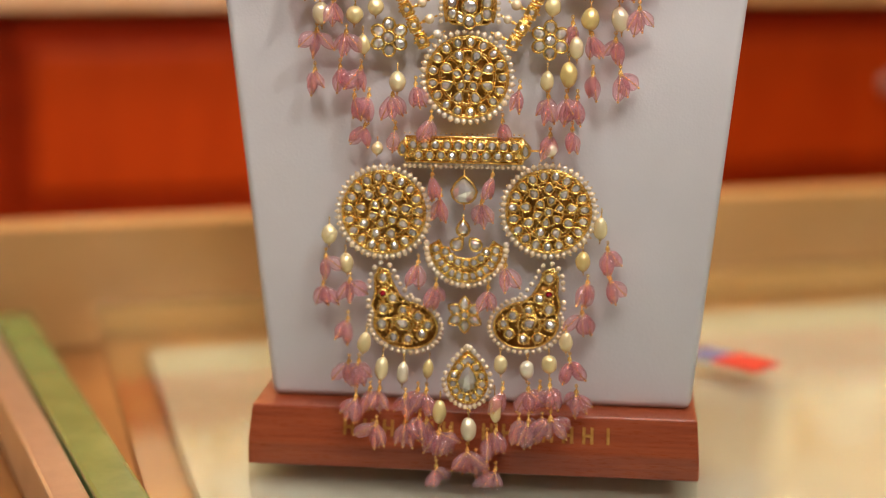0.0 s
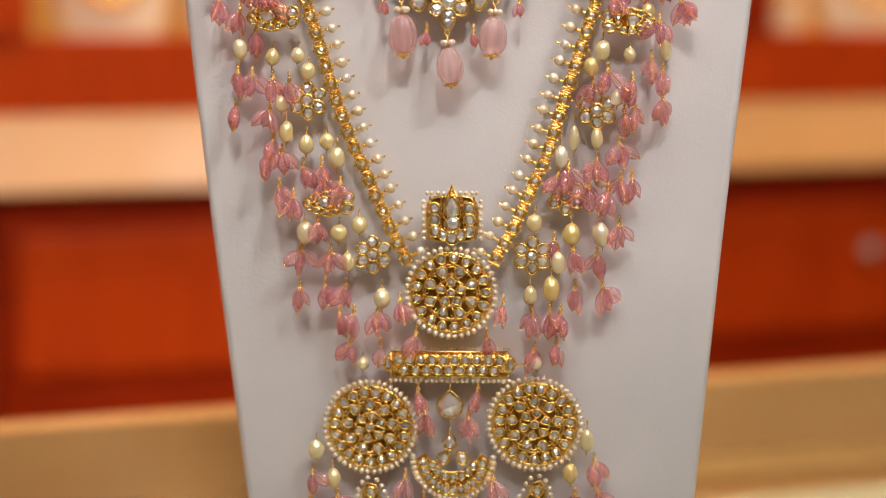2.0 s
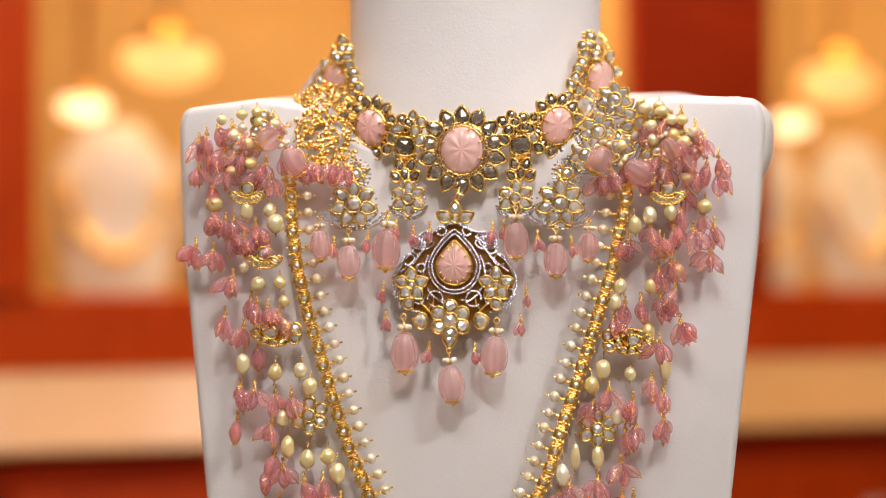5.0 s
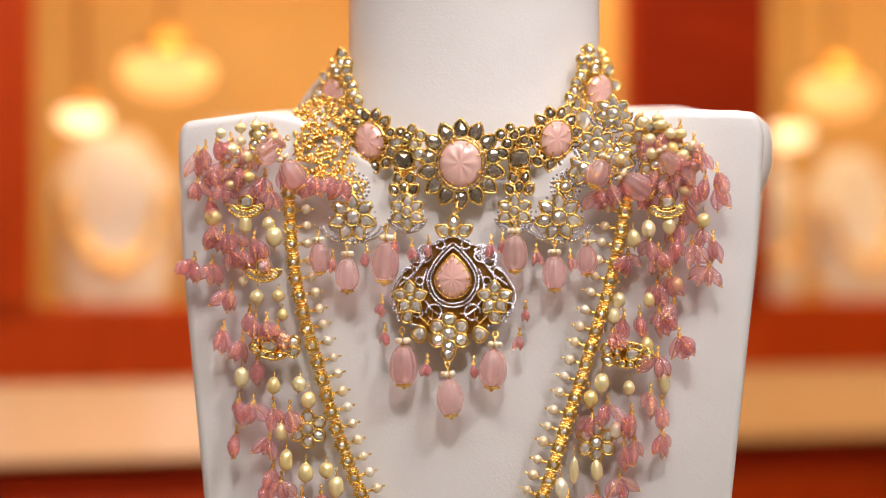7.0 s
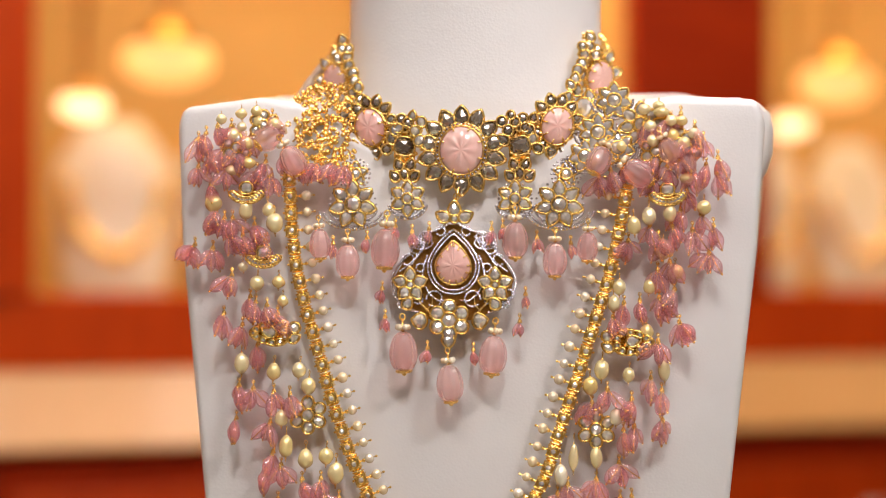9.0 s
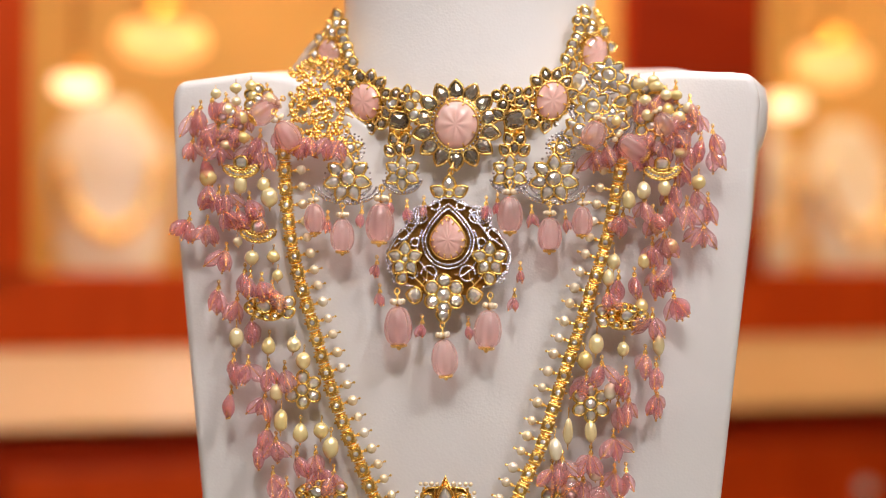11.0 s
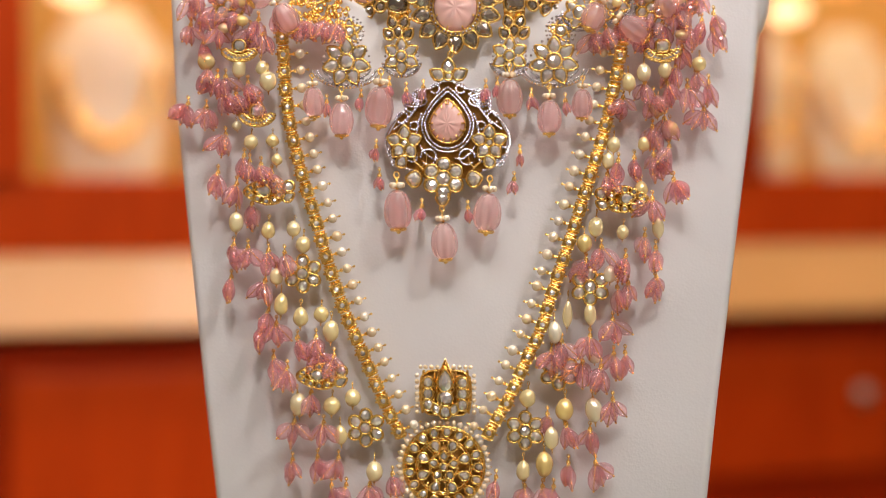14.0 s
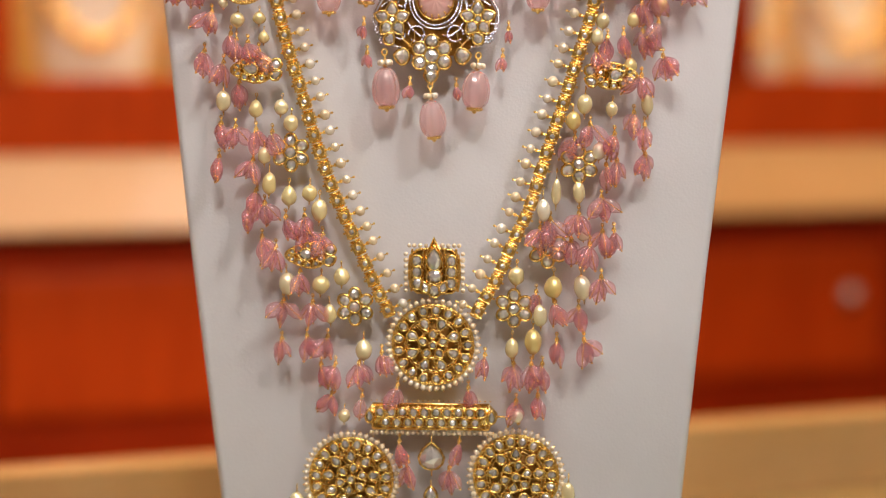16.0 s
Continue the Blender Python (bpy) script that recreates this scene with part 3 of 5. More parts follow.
def drop_mesh(i):
    """A tumbled pink bead, 1 long, hanging from the origin on a gold pin that shows through it."""
    def build(bm):
        fat = (0.27, 0.23, 0.29, 0.25)[i]
        prof = [(0, -0.11), (fat * 0.34, -0.118)]
        for k in range(1, 9):
            f = k / 9
            prof.append((fat * math.sin(math.pi * (0.06 + 0.88 * f)) ** (0.62, 0.8, 0.6, 0.7)[i] * (0.90 + 0.16 * f), -0.12 - 0.8 * f))
        prof += [(fat * 0.34, -0.925), (0, -0.935)]
        add_lathe(bm, prof, 14, Matrix.Diagonal((1, 0.72, 1, 1)), rib=(0.02, 0.05, 0.0, 0.03)[i], ribs=(4, 3, 5, 6)[i])
        for v in bm.verts:
            v.co += 0.035 * noise.noise_vector(v.co * 3 + Vector((0, i * 5, 0)))
        add_rod(bm, (0, 0, -0.93), (0, 0, 0.03), 0.026, 5, 1)
        add_ball(bm, 0.05, (0, 0, -0.965), 6, 4, slot=1)
    return shared(f"pink_drop_{i}", build, [PINK, GOLD], i != 1)


def cap_builder(bm):
    add_ball(bm, 0.75 * MM, (0, 0, 0), 8, 5)
    add_wire(bm, shape_points("round", 10, 0.7 * MM, 0.8 * MM), 0, 0.25 * MM, 5)
    for k in range(5):
        a = math.tau * k / 5
        add_ball(bm, 0.42 * MM, (0.8 * MM * math.cos(a), 0.6 * MM * math.sin(a), -0.6 * MM), 6, 4)
    add_rod(bm, (0, 0, 0.5 * MM), (0.1 * MM, 0, 2.6 * MM), 0.28 * MM, 6)
    add_wire(bm, turned(shape_points("round", 10, 0.6 * MM, 0.75 * MM), 20, 0, 2.4 * MM), 0, 0.24 * MM, 5)


def tassel(parent, x, z, y, n, long=11.4, spread=None):
    """A gold wire cap with n pink drops fanned under it."""
    cap = place("bead_tassel", shared("tassel_cap", cap_builder, GOLD, True), parent, Matrix.Translation((x, y, z)))
    n += n > 1
    wide = spread or (10, 34, 58, 80, 100, 118)[min(n, 6) - 1]
    for k in range(n):
        f = 0 if n == 1 else k / (n - 1) - 0.5
        deg = wide * f + rnd.uniform(-7, 7)
        s = long * MM * rnd.uniform(0.86, 1.12)
        out = -0.0022 * ((k + n) % 2) - 0.0014 * rnd.random()
        m = pose(0.7 * MM * f, out, -0.5 * MM, rnd.uniform(-6, 10), -deg, rnd.uniform(0, 360)) @ Matrix.Diagonal((s, s, s, 1))
        place("pink_bead", drop_mesh(rnd.randrange(4)), cap, m)
    return cap


def depth_at(z):
    """The lowest strands hang over the edge of the base and stand forward."""
    return -0.022 if z < 0.02 else -0.022 + 0.019 * (z - 0.02) / 0.042 if z < 0.062 else -0.003


def hang_pearls(parent, rows, y=None):
    for x, z, a, b in rows:
        depth = (depth_at(z * MM) if y is None else y) - 0.001 - rnd.uniform(0, 0.0015)
        m = pose(x * MM, depth, z * MM, 0, rnd.uniform(-10, 10), rnd.uniform(0, 360)) @ Matrix.Diagonal((a * MM, a * MM, b * MM, 1))
        place("baroque_pearl", pearl_mesh(rnd.randrange(4)), parent, m)


def hang_tassels(parent, rows, long=11.4, y=None, thick=False):
    for x, z, n in rows:
        depth = (depth_at(z * MM) if y is None else y) - 0.001 + rnd.uniform(-0.001, 0.001)
        tassel(parent, x * MM, z * MM, depth, n, long)
        if thick and rnd.random() < 0.6:
            tassel(parent, (x + rnd.choice((-4, 4)) + rnd.uniform(-1, 1)) * MM, (z + rnd.uniform(-4, 2)) * MM, depth + 0.0015, 3, long * 0.95)


def ring_of(n, r, size, kind="round", tall=1.0, start=0.0, inward=False, rx_only=1.0):
    rows = []
    for k in range(n):
        a = start + 360 * k / n
        c, s = math.cos(radians(a)), math.sin(radians(a))
        rows.append((kind, r * c * rx_only, r * s, size, size * tall, a - 90 + (180 if inward else 0)))
    return rows


def circle(n, rx, rz, start=0.0, end=360.0):
    full = abs(end - start) >= 359.9
    return [(rx * math.cos(radians(start + (end - start) * k / (n if full else n - 1))), rz * math.sin(radians(start + (end - start) * k / (n if full else n - 1)))) for k in range(n)]


# ---- where the pieces of the long necklace hang, in millimetres ----
PEARLS_LEFT = [(-98.6, 320.9, 2.2, 2.2), (-92.4, 313.7, 3.2, 3.4), (-82.8, 314.4, 3.2, 2.9), (-80.9, 306.0, 2.7, 2.7), (-99.2, 278.3, 3.4, 4.6), (-84.9, 274.8, 3.4, 3.9), (-73.5, 275.5, 3.2, 3.4), (-69.3, 268.5, 3.4, 3.9), (-81.4, 254.3, 3.2, 3.7), (-79.3, 242.0, 3.4, 4.9), (-70.7, 236.5, 3.7, 4.4), (-61.4, 237.8, 3.4, 3.7), (-57.2, 230.3, 3.7, 4.9), (-72.0, 197.5, 3.9, 5.1), (-57.0, 197.1, 3.9, 4.1), (-47.7, 200.9, 3.9, 3.9), (-53.1, 184.2, 3.2, 4.4), (-38.1, 168.2, 4.1, 4.6)]
PEARLS_RIGHT = [(66.7, 312.2, 2.9, 3.4), (64.3, 305.2, 2.9, 3.7), (85.5, 328.0, 3.9, 3.9), (90.9, 318.8, 3.4, 3.4), (79.6, 312.4, 2.9, 3.2), (78.4, 293.0, 3.4, 3.4), (59.1, 276.5, 3.4, 4.4), (54.2, 269.4, 3.4, 4.1), (70.7, 274.3, 2.7, 3.2), (85.8, 276.4, 2.7, 4.9), (65.2, 256.1, 3.2, 3.7), (46.9, 238.4, 2.4, 5.8), (56.7, 238.4, 2.7, 4.9), (41.5, 230.5, 2.9, 4.9), (29.6, 201.6, 3.7, 4.1), (45.7, 196.7, 4.4, 4.9), (58.5, 196.8, 3.9, 5.4), (40.0, 184.2, 3.4, 4.9), (37.0, 172.4, 3.9, 5.6), (27.6, 169.5, 3.2, 4.4), (58.7, 219.2, 2.7, 2.2)]
PEARLS_SHOULDER = [(-102.8, 379.2, 3.4, 2.9), (-96.5, 375.4, 2.9, 2.9), (-103.6, 363.6, 3.2, 2.2), (-111.7, 349.1, 3.9, 3.9), (-97.2, 346.1, 3.4, 4.4), (-86.8, 346.1, 3.2, 3.2), (-84.2, 340.3, 3.9, 4.4), (79.3, 342.9, 3.4, 3.9), (88.3, 344.1, 2.9, 3.7), (102.8, 346.5, 3.2, 3.2), (95.6, 359.0, 3.2, 2.2), (73.0, 338.8, 3.2, 3.9), (93.2, 383.9, 2.9, 2.2), (84.7, 387.7, 3.4, 2.2), (83.5, 390.6, 2.9, 1.9), (94.4, 374.1, 3.2, 3.2), (89.6, 377.8, 2.9, 2.9), (-91.4, 385.3, 2.9, 2.4), (-99.0, 382.9, 2.4, 2.2), (79.9, 381.6, 2.9, 2.4)]
PEARLS_TOP = [(-107.9, 386.0, 2.4, 2.2), (-99.0, 388.4, 2.7, 2.2), (-92.2, 389.6, 2.7, 2.4), (-83.8, 383.5, 2.9, 2.7), (77.4, 388.9, 2.9, 2.4), (88.8, 384.0, 2.9, 2.4), (98.5, 378.3, 2.7, 2.4), (81.1, 375.4, 2.9, 2.7), (-95.2, 366.6, 2.9, 2.4), (67.7, 373.1, 2.4, 2.4)]
PEARLS_LOWER = [(-69.0, 98.9, 3.7, 4.4), (-61.1, 85.9, 3.2, 4.6), (52.5, 104.9, 3.4, 5.1), (45.2, 89.6, 3.4, 4.6), (-52.4, 50.4, 3.4, 5.1), (-43.8, 39.9, 3.2, 5.4), (-34.1, 38.3, 2.9, 5.1), (-22.7, 40.5, 2.4, 4.4), (-16.7, 23.1, 3.2, 5.6), (-3.5, 15.6, 3.7, 5.4), (8.2, 24.7, 2.9, 6.1), (9.7, 43.2, 3.2, 4.4), (21.5, 41.3, 3.4, 4.4), (31.4, 43.9, 3.7, 4.4), (38.6, 53.5, 3.4, 4.6), (-47.1, 138.5, 2.7, 2.9), (29.6, 139.5, 3.2, 3.2)]
TASSELS_LEFT = [(-103.7, 317.5, 4), (-95.7, 308.1, 3), (-107.2, 300.7, 3), (-99.2, 295.7, 3), (-93.3, 305.6, 3), (-88.0, 304.3, 4), (-83.2, 300.6, 2), (-100.7, 268.8, 4), (-94.1, 267.8, 3), (-85.0, 266.3, 3), (-77.9, 265.3, 3), (-101.9, 254.3, 3), (-86.5, 252.8, 3), (-85.4, 239.5, 2), (-89.0, 232.7, 3), (-81.7, 234.0, 3), (-83.1, 218.9, 3), (-76.9, 214.4, 3), (-72.4, 227.7, 2), (-63.8, 228.3, 3), (-62.3, 222.0, 4), (-55.8, 220.0, 2), (-73.9, 190.4, 4), (-66.1, 203.6, 2), (-60.7, 190.0, 3), (-74.9, 173.1, 3), (-63.4, 174.8, 3), (-54.3, 174.3, 3)]
TASSELS_LEFT_LOW = [(-57.2, 162.1, 3), (-50.8, 162.2, 3), (-52.5, 148.9, 3), (-40.2, 162.8, 4), (-39.1, 147.6, 1), (-30.1, 167.5, 2), (-23.1, 152.8, 2), (-92.3, 287.0, 2)]
TASSELS_RIGHT = [(83.2, 320.1, 3), (90.4, 311.6, 4), (83.7, 308.0, 4), (75.5, 306.8, 3), (68.7, 305.7, 3), (63.9, 299.6, 4), (92.4, 297.5, 4), (83.3, 289.3, 4), (80.2, 273.2, 3), (84.9, 267.9, 2), (61.5, 268.4, 3), (54.9, 262.3, 6), (72.0, 264.2, 3), (68.4, 250.7, 2), (73.0, 252.7, 3), (85.2, 255.1, 5), (66.5, 236.5, 5), (44.4, 227.0, 4), (56.7, 229.5, 4), (40.0, 223.1, 4), (53.5, 218.1, 4), (61.6, 216.2, 3), (67.0, 221.7, 3), (66.6, 201.8, 3), (71.9, 222.2, 2), (46.4, 190.7, 2), (56.8, 188.3, 3), (47.4, 173.7, 2), (59.2, 173.9, 4)]
TASSELS_RIGHT_LOW = [(28.3, 163.0, 3), (36.2, 163.1, 4), (41.0, 163.1, 3), (29.5, 146.4, 3), (39.0, 149.0, 3), (43.2, 224.1, 3), (15.8, 166.9, 2), (8.3, 151.9, 2), (38.2, 194.9, 2)]
TASSELS_SHOULDER_LEFT = [(-118.9, 377.8, 2), (-110.5, 383.7, 3), (-107.9, 373.7, 4), (-118.9, 365.5, 3), (-113.5, 357.9, 3), (-105.9, 364.7, 3), (-98.5, 372.1, 3), (-92.6, 364.1, 3), (-88.8, 367.8, 3), (-86.3, 361.6, 4), (-110.9, 346.1, 4), (-103.5, 342.9, 4), (-120.6, 331.1, 4), (-112.2, 329.6, 4), (-104.5, 335.3, 4), (-93.9, 340.1, 3), (-88.8, 332.8, 5), (-107.1, 342.9, 3), (-98.9, 335.3, 3), (-113.0, 371.7, 3), (-101.5, 374.1, 3), (-81.2, 371.5, 3), (-66.1, 367.7, 3), (-58.5, 367.6, 3), (-53.5, 366.4, 3), (-69.9, 366.5, 3), (-115.6, 380.5, 3), (-104.1, 383.7, 3), (-95.2, 379.6, 3), (-85.8, 387.8, 2)]
TASSELS_SHOULDER_RIGHT = [(95.6, 376.6, 2), (102.8, 376.5, 2), (108.9, 368.4, 2), (108.4, 361.9, 2), (87.1, 364.4, 4), (79.8, 360.8, 3), (98.7, 363.1, 3), (95.6, 354.6, 2), (93.1, 346.1, 3), (101.6, 344.1, 3), (106.9, 339.2, 2), (98.0, 337.5, 3), (79.8, 339.3, 3), (70.6, 332.7, 5), (89.5, 338.7, 3), (83.5, 333.9, 3), (105.2, 327.5, 5), (88.3, 323.6, 3), (67.7, 364.5, 3), (62.8, 363.3, 3), (57.9, 360.9, 3), (82.3, 369.3, 3), (92.0, 370.5, 3), (98.0, 370.5, 3), (87.1, 385.2, 2), (93.2, 387.6, 2), (83.5, 379.1, 3), (99.2, 381.4, 3), (77.4, 383.3, 3), (104.0, 365.5, 3)]
TASSELS_LOWER_SIDE = [(-70.6, 89.5, 4), (-72.0, 76.3, 3), (-59.6, 78.6, 4), (-60.6, 60.5, 3), (55.8, 95.8, 3), (47.4, 80.6, 3), (57.4, 82.5, 4), (45.3, 66.5, 4), (-22.5, 127.4, 2), (-18.7, 118.1, 2), (4.4, 128.1, 2), (-0.2, 115.8, 2), (-28.7, 87.4, 2), (-20.5, 77.2, 3), (10.7, 87.3, 2), (3.0, 76.6, 2)]
TASSELS_LOWER = [(-54.5, 42.8, 4), (-54.8, 28.2, 4), (-44.3, 31.9, 4), (-44.8, 17.9, 6), (-32.4, 29.5, 3), (-31.8, 18.9, 4), (-23.0, 32.1, 3), (-22.3, 19.3, 3), (-16.7, 14.6, 5), (-17.9, -1.7, 3), (-4.0, 6.3, 5), (8.6, 15.6, 4), (8.8, -1.8, 3), (11.1, 33.8, 2), (22.5, 34.1, 4), (23.1, 21.0, 5), (32.0, 35.4, 3), (32.8, 22.5, 5), (40.4, 46.3, 3), (43.8, 33.2, 4)]
CHAIN_LEFT = [(-78.4, 359.6), (-77.6, 349.1), (-77.3, 339.1), (-76.1, 329.1), (-74.9, 319.0), (-69.6, 298.0), (-65.0, 283.4), (-58.8, 261.2), (-51.2, 238.7), (-41.6, 216.9), (-32.2, 195.1), (-27.3, 186.0)]
CHAIN_RIGHT = [(70.6, 357.9), (68.7, 347.4), (66.7, 337.6), (65.2, 329.5), (64.3, 325.1), (60.7, 311.3), (56.3, 297.7), (49.5, 275.8), (41.9, 253.2), (35.0, 230.4), (28.1, 216.5), (21.9, 201.9), (12.6, 185.8)]
CROWN = (-6.6, 203.3)
DISC = (-7.4, 170.5)
BAR = (-8.4, 138.5)
ROUND_LEFT = (-44.5, 109.3)
ROUND_RIGHT = (29.4, 111.5)
CENTRE_DROP = (-8.2, 120.0)
SMALL_DROP = (-8.5, 102.8)
CRESCENT = (-7.2, 94.5)
STAR = (-7.6, 62.9)
PEACOCK_LEFT = (-34.9, 58.7)
PEACOCK_RIGHT = (20.8, 60.3)
LOW_DROP = (-4.8, 36.1)
FLOWERS = [(-69.7, 255.7), (-41.9, 187.5), (28.5, 187.2), (56.7, 250.7), (43.2, 213.5)]
FISH = [(-86.1, 291.9), (-63.1, 210.6), (72.4, 288.6)]
TOP_FLOWERS = [(-89.0, 383.4), (-101.1, 373.5), (95.5, 372.3), (82.2, 370.9)]
FANS = [(-96.6, 355.4), (87.2, 353.9), (-89.0, 327.1)]
SUN = (-2.0, 371.9)
PENDANT = (-5.3, 321.6)
MELONS = [(-35.0, 329.0), (-51.6, 323.6), (-63.9, 331.0), (21.7, 332.7), (38.9, 324.1), (53.0, 329.7), (-27.0, 284.0), (12.1, 282.8), (-6.7, 270.3)]
SHOULDER_MELONS = [(-86.4, 377.6), (-75.8, 367.6), (57.9, 366.9), (74.9, 361.2), (88.2, 370.9)]
SIDE_CLUSTERS = [(-49.7, 348.4), (40.8, 348.2), (-25.5, 350.9), (21.6, 350.7)]
HALOS = [(-48.8, 362.0), (43.7, 361.5)]
MINI = [(-36.7, 311.7), (-35.4, 299.3), (26.1, 309.3), (23.6, 297.5), (-16.7, 285.8), (3.4, 285.1), (-23.5, 336.5), (-16.0, 337.7), (11.3, 337.7), (16.2, 338.9), (-43.4, 334.0), (-30.9, 339.0), (-58.5, 331.5), (45.7, 331.5), (31.0, 333.9)]


long_necklace = tagged(new("long_necklace"), "long gold necklace with clear stones, pearls and pink bead tassels", "necklace")
long_necklace.matrix_basis = Matrix.Translation((CX, 0, 0))


def medallion(name, parent, at, r, rows, pearls, label, pearl_r=1.12):
    """A pierced round plaque: rims, scrolls, stone settings, and a pearl edge."""
    bm = bmesh.new()
    add_wire(bm, circle(40, r, r), 0, 0.75 * MM, 6)
    add_wire(bm, circle(36, r * 0.70, r * 0.70), 0.0002, 0.45 * MM, 5)
    add_wire(bm, circle(20, r * 0.36, r * 0.36), 0, 0.4 * MM, 5)
    # dark sheet in place of the shade seen through the piercing
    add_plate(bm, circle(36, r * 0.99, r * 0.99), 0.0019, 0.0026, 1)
    todo = []
    for n, f, size, kind, tall, start, inward in rows:
        stones = ring_of(n, r * f, size * MM, kind, tall, start, inward)
        todo += set_stones(None, bm, stones, -0.0006)
        for kind2, x, z, sx, sz, deg in stones:        # scrolls from setting to setting
            a = math.atan2(z, x) + math.pi / n
            rr = math.hypot(x, z)
            add_wire(bm, turned(circle(8, 1.5 * size * MM, 0.9 * size * MM, 20, 160), math.degrees(a) - 90, rr * math.cos(a), rr * math.sin(a)), -0.0002, 0.42 * MM, 5, closed=False)
            if f < 0.8:                                  # stems that join the settings to the rim
                add_rod(bm, (0.98 * r * f * math.cos(a), 0.0004, 0.98 * r * f * math.sin(a)), (0.72 * r * math.cos(a + 0.12), 0.0004, 0.72 * r * math.sin(a + 0.12)), 0.34 * MM, 5)
    todo += set_stones(None, bm, [("round", 0, 0, 1.3 * MM, 1.3 * MM, 0)], -0.0012)
    for x, z in circle(pearls, r + 1.9 * MM, r + 1.9 * MM):
        todo.append(("seed", x, z, -0.0002, pearl_r * MM))
        add_ball(bm, 0.4 * MM, (x * 1.07, 0.0002, z * 1.07), 6, 4)
    return ornament(name, parent, at[0] * MM, at[1] * MM, depth_at(at[1] * MM), bm, todo, label)


BIG_ROWS = [(19, 0.86, 1.5, "round", 1.25, 4, False), (9, 0.55, 1.65, "pear", 1.1, 10, False), (6, 0.28, 1.3, "pear", 1.1, 18, True)]
DISC_ROWS = [(17, 0.87, 1.45, "round", 1.2, 0, False), (8, 0.56, 1.8, "pear", 1.1, 22, True), (5, 0.26, 1.35, "pear", 1.1, 90, False)]
for at in (ROUND_LEFT, ROUND_RIGHT):
    medallion("round_medallion", long_necklace, at, 18.6 * MM, BIG_ROWS, 46, "round pierced gold medallion with clear stones and pearl rim", 1.28)
medallion("disc_medallion", long_necklace, DISC, 17.8 * MM, DISC_ROWS, 42, "round pierced gold medallion below a crown", 1.28)


def crown_plaque(at):
    bm = bmesh.new()
    todo = []
    outline = turned(shape_points("square", 20, 11.2 * MM, 10 * MM), 0)
    # dark sheet that gives the crown's gaps their shade
    add_plate(bm, outline, 0.0008, 0.002, 1)
    add_wire(bm, outline, 0.0004, 0.6 * MM, 6)
    stones = [("pear", 0, 5 * MM, 2.9 * MM, 4.2 * MM, 0), ("round", 0, -2.2 * MM, 3.0 * MM, 3.0 * MM, 0), ("round", 0, -8.6 * MM, 2.2 * MM, 2.4 * MM, 0)]
    for s in (-1, 1):
        stones += [("round", s * 7.6 * MM, z * MM, 1.9 * MM, 2.2 * MM, 0) for z in (4.6, -0.2, -5.2)]
        stones += [("pear", s * 4.0 * MM, -7.0 * MM, 1.5 * MM, 2.0 * MM, -30 * s)]
        todo += [("seed", s * 12.6 * MM, z * MM, 0.0, 1.05 * MM) for z in (-8.5, -5.8, -3.1, -0.4, 2.3, 5.0, 7.7)]
        todo += [("seed", s * x * MM, 11.4 * MM, 0.0, 1.05 * MM) for x in (3.6, 6.2, 8.8, 11)]
        add_wire(bm, [(s * 4.9 * MM, -9 * MM), (s * 5.0 * MM, 0), (s * 4.6 * MM, 10 * MM)], 0, 0.55 * MM, 6, closed=False)
        add_wire(bm, [(s * 10.2 * MM, -9 * MM), (s * 10.6 * MM, 0), (s * 9.6 * MM, 10 * MM)], 0, 0.55 * MM, 6, closed=False)
    # tall middle leaf
    leaf = [(0, 15.2 * MM), (3.1 * MM, 8 * MM), (3.9 * MM, 1.5 * MM), (0, -5.4 * MM), (-3.9 * MM, 1.5 * MM), (-3.1 * MM, 8 * MM)]
    add_plate(bm, leaf, -0.0008, 0.0009)
    add_wire(bm, leaf, -0.001, 0.5 * MM, 5)
    todo += set_stones(None, bm, stones, -0.0014)
    ornament("crown_plaque", long_necklace, at[0] * MM, at[1] * MM, -0.0035, bm, todo, "gold crown plaque with clear stones and pearl edge")


crown_plaque(CROWN)


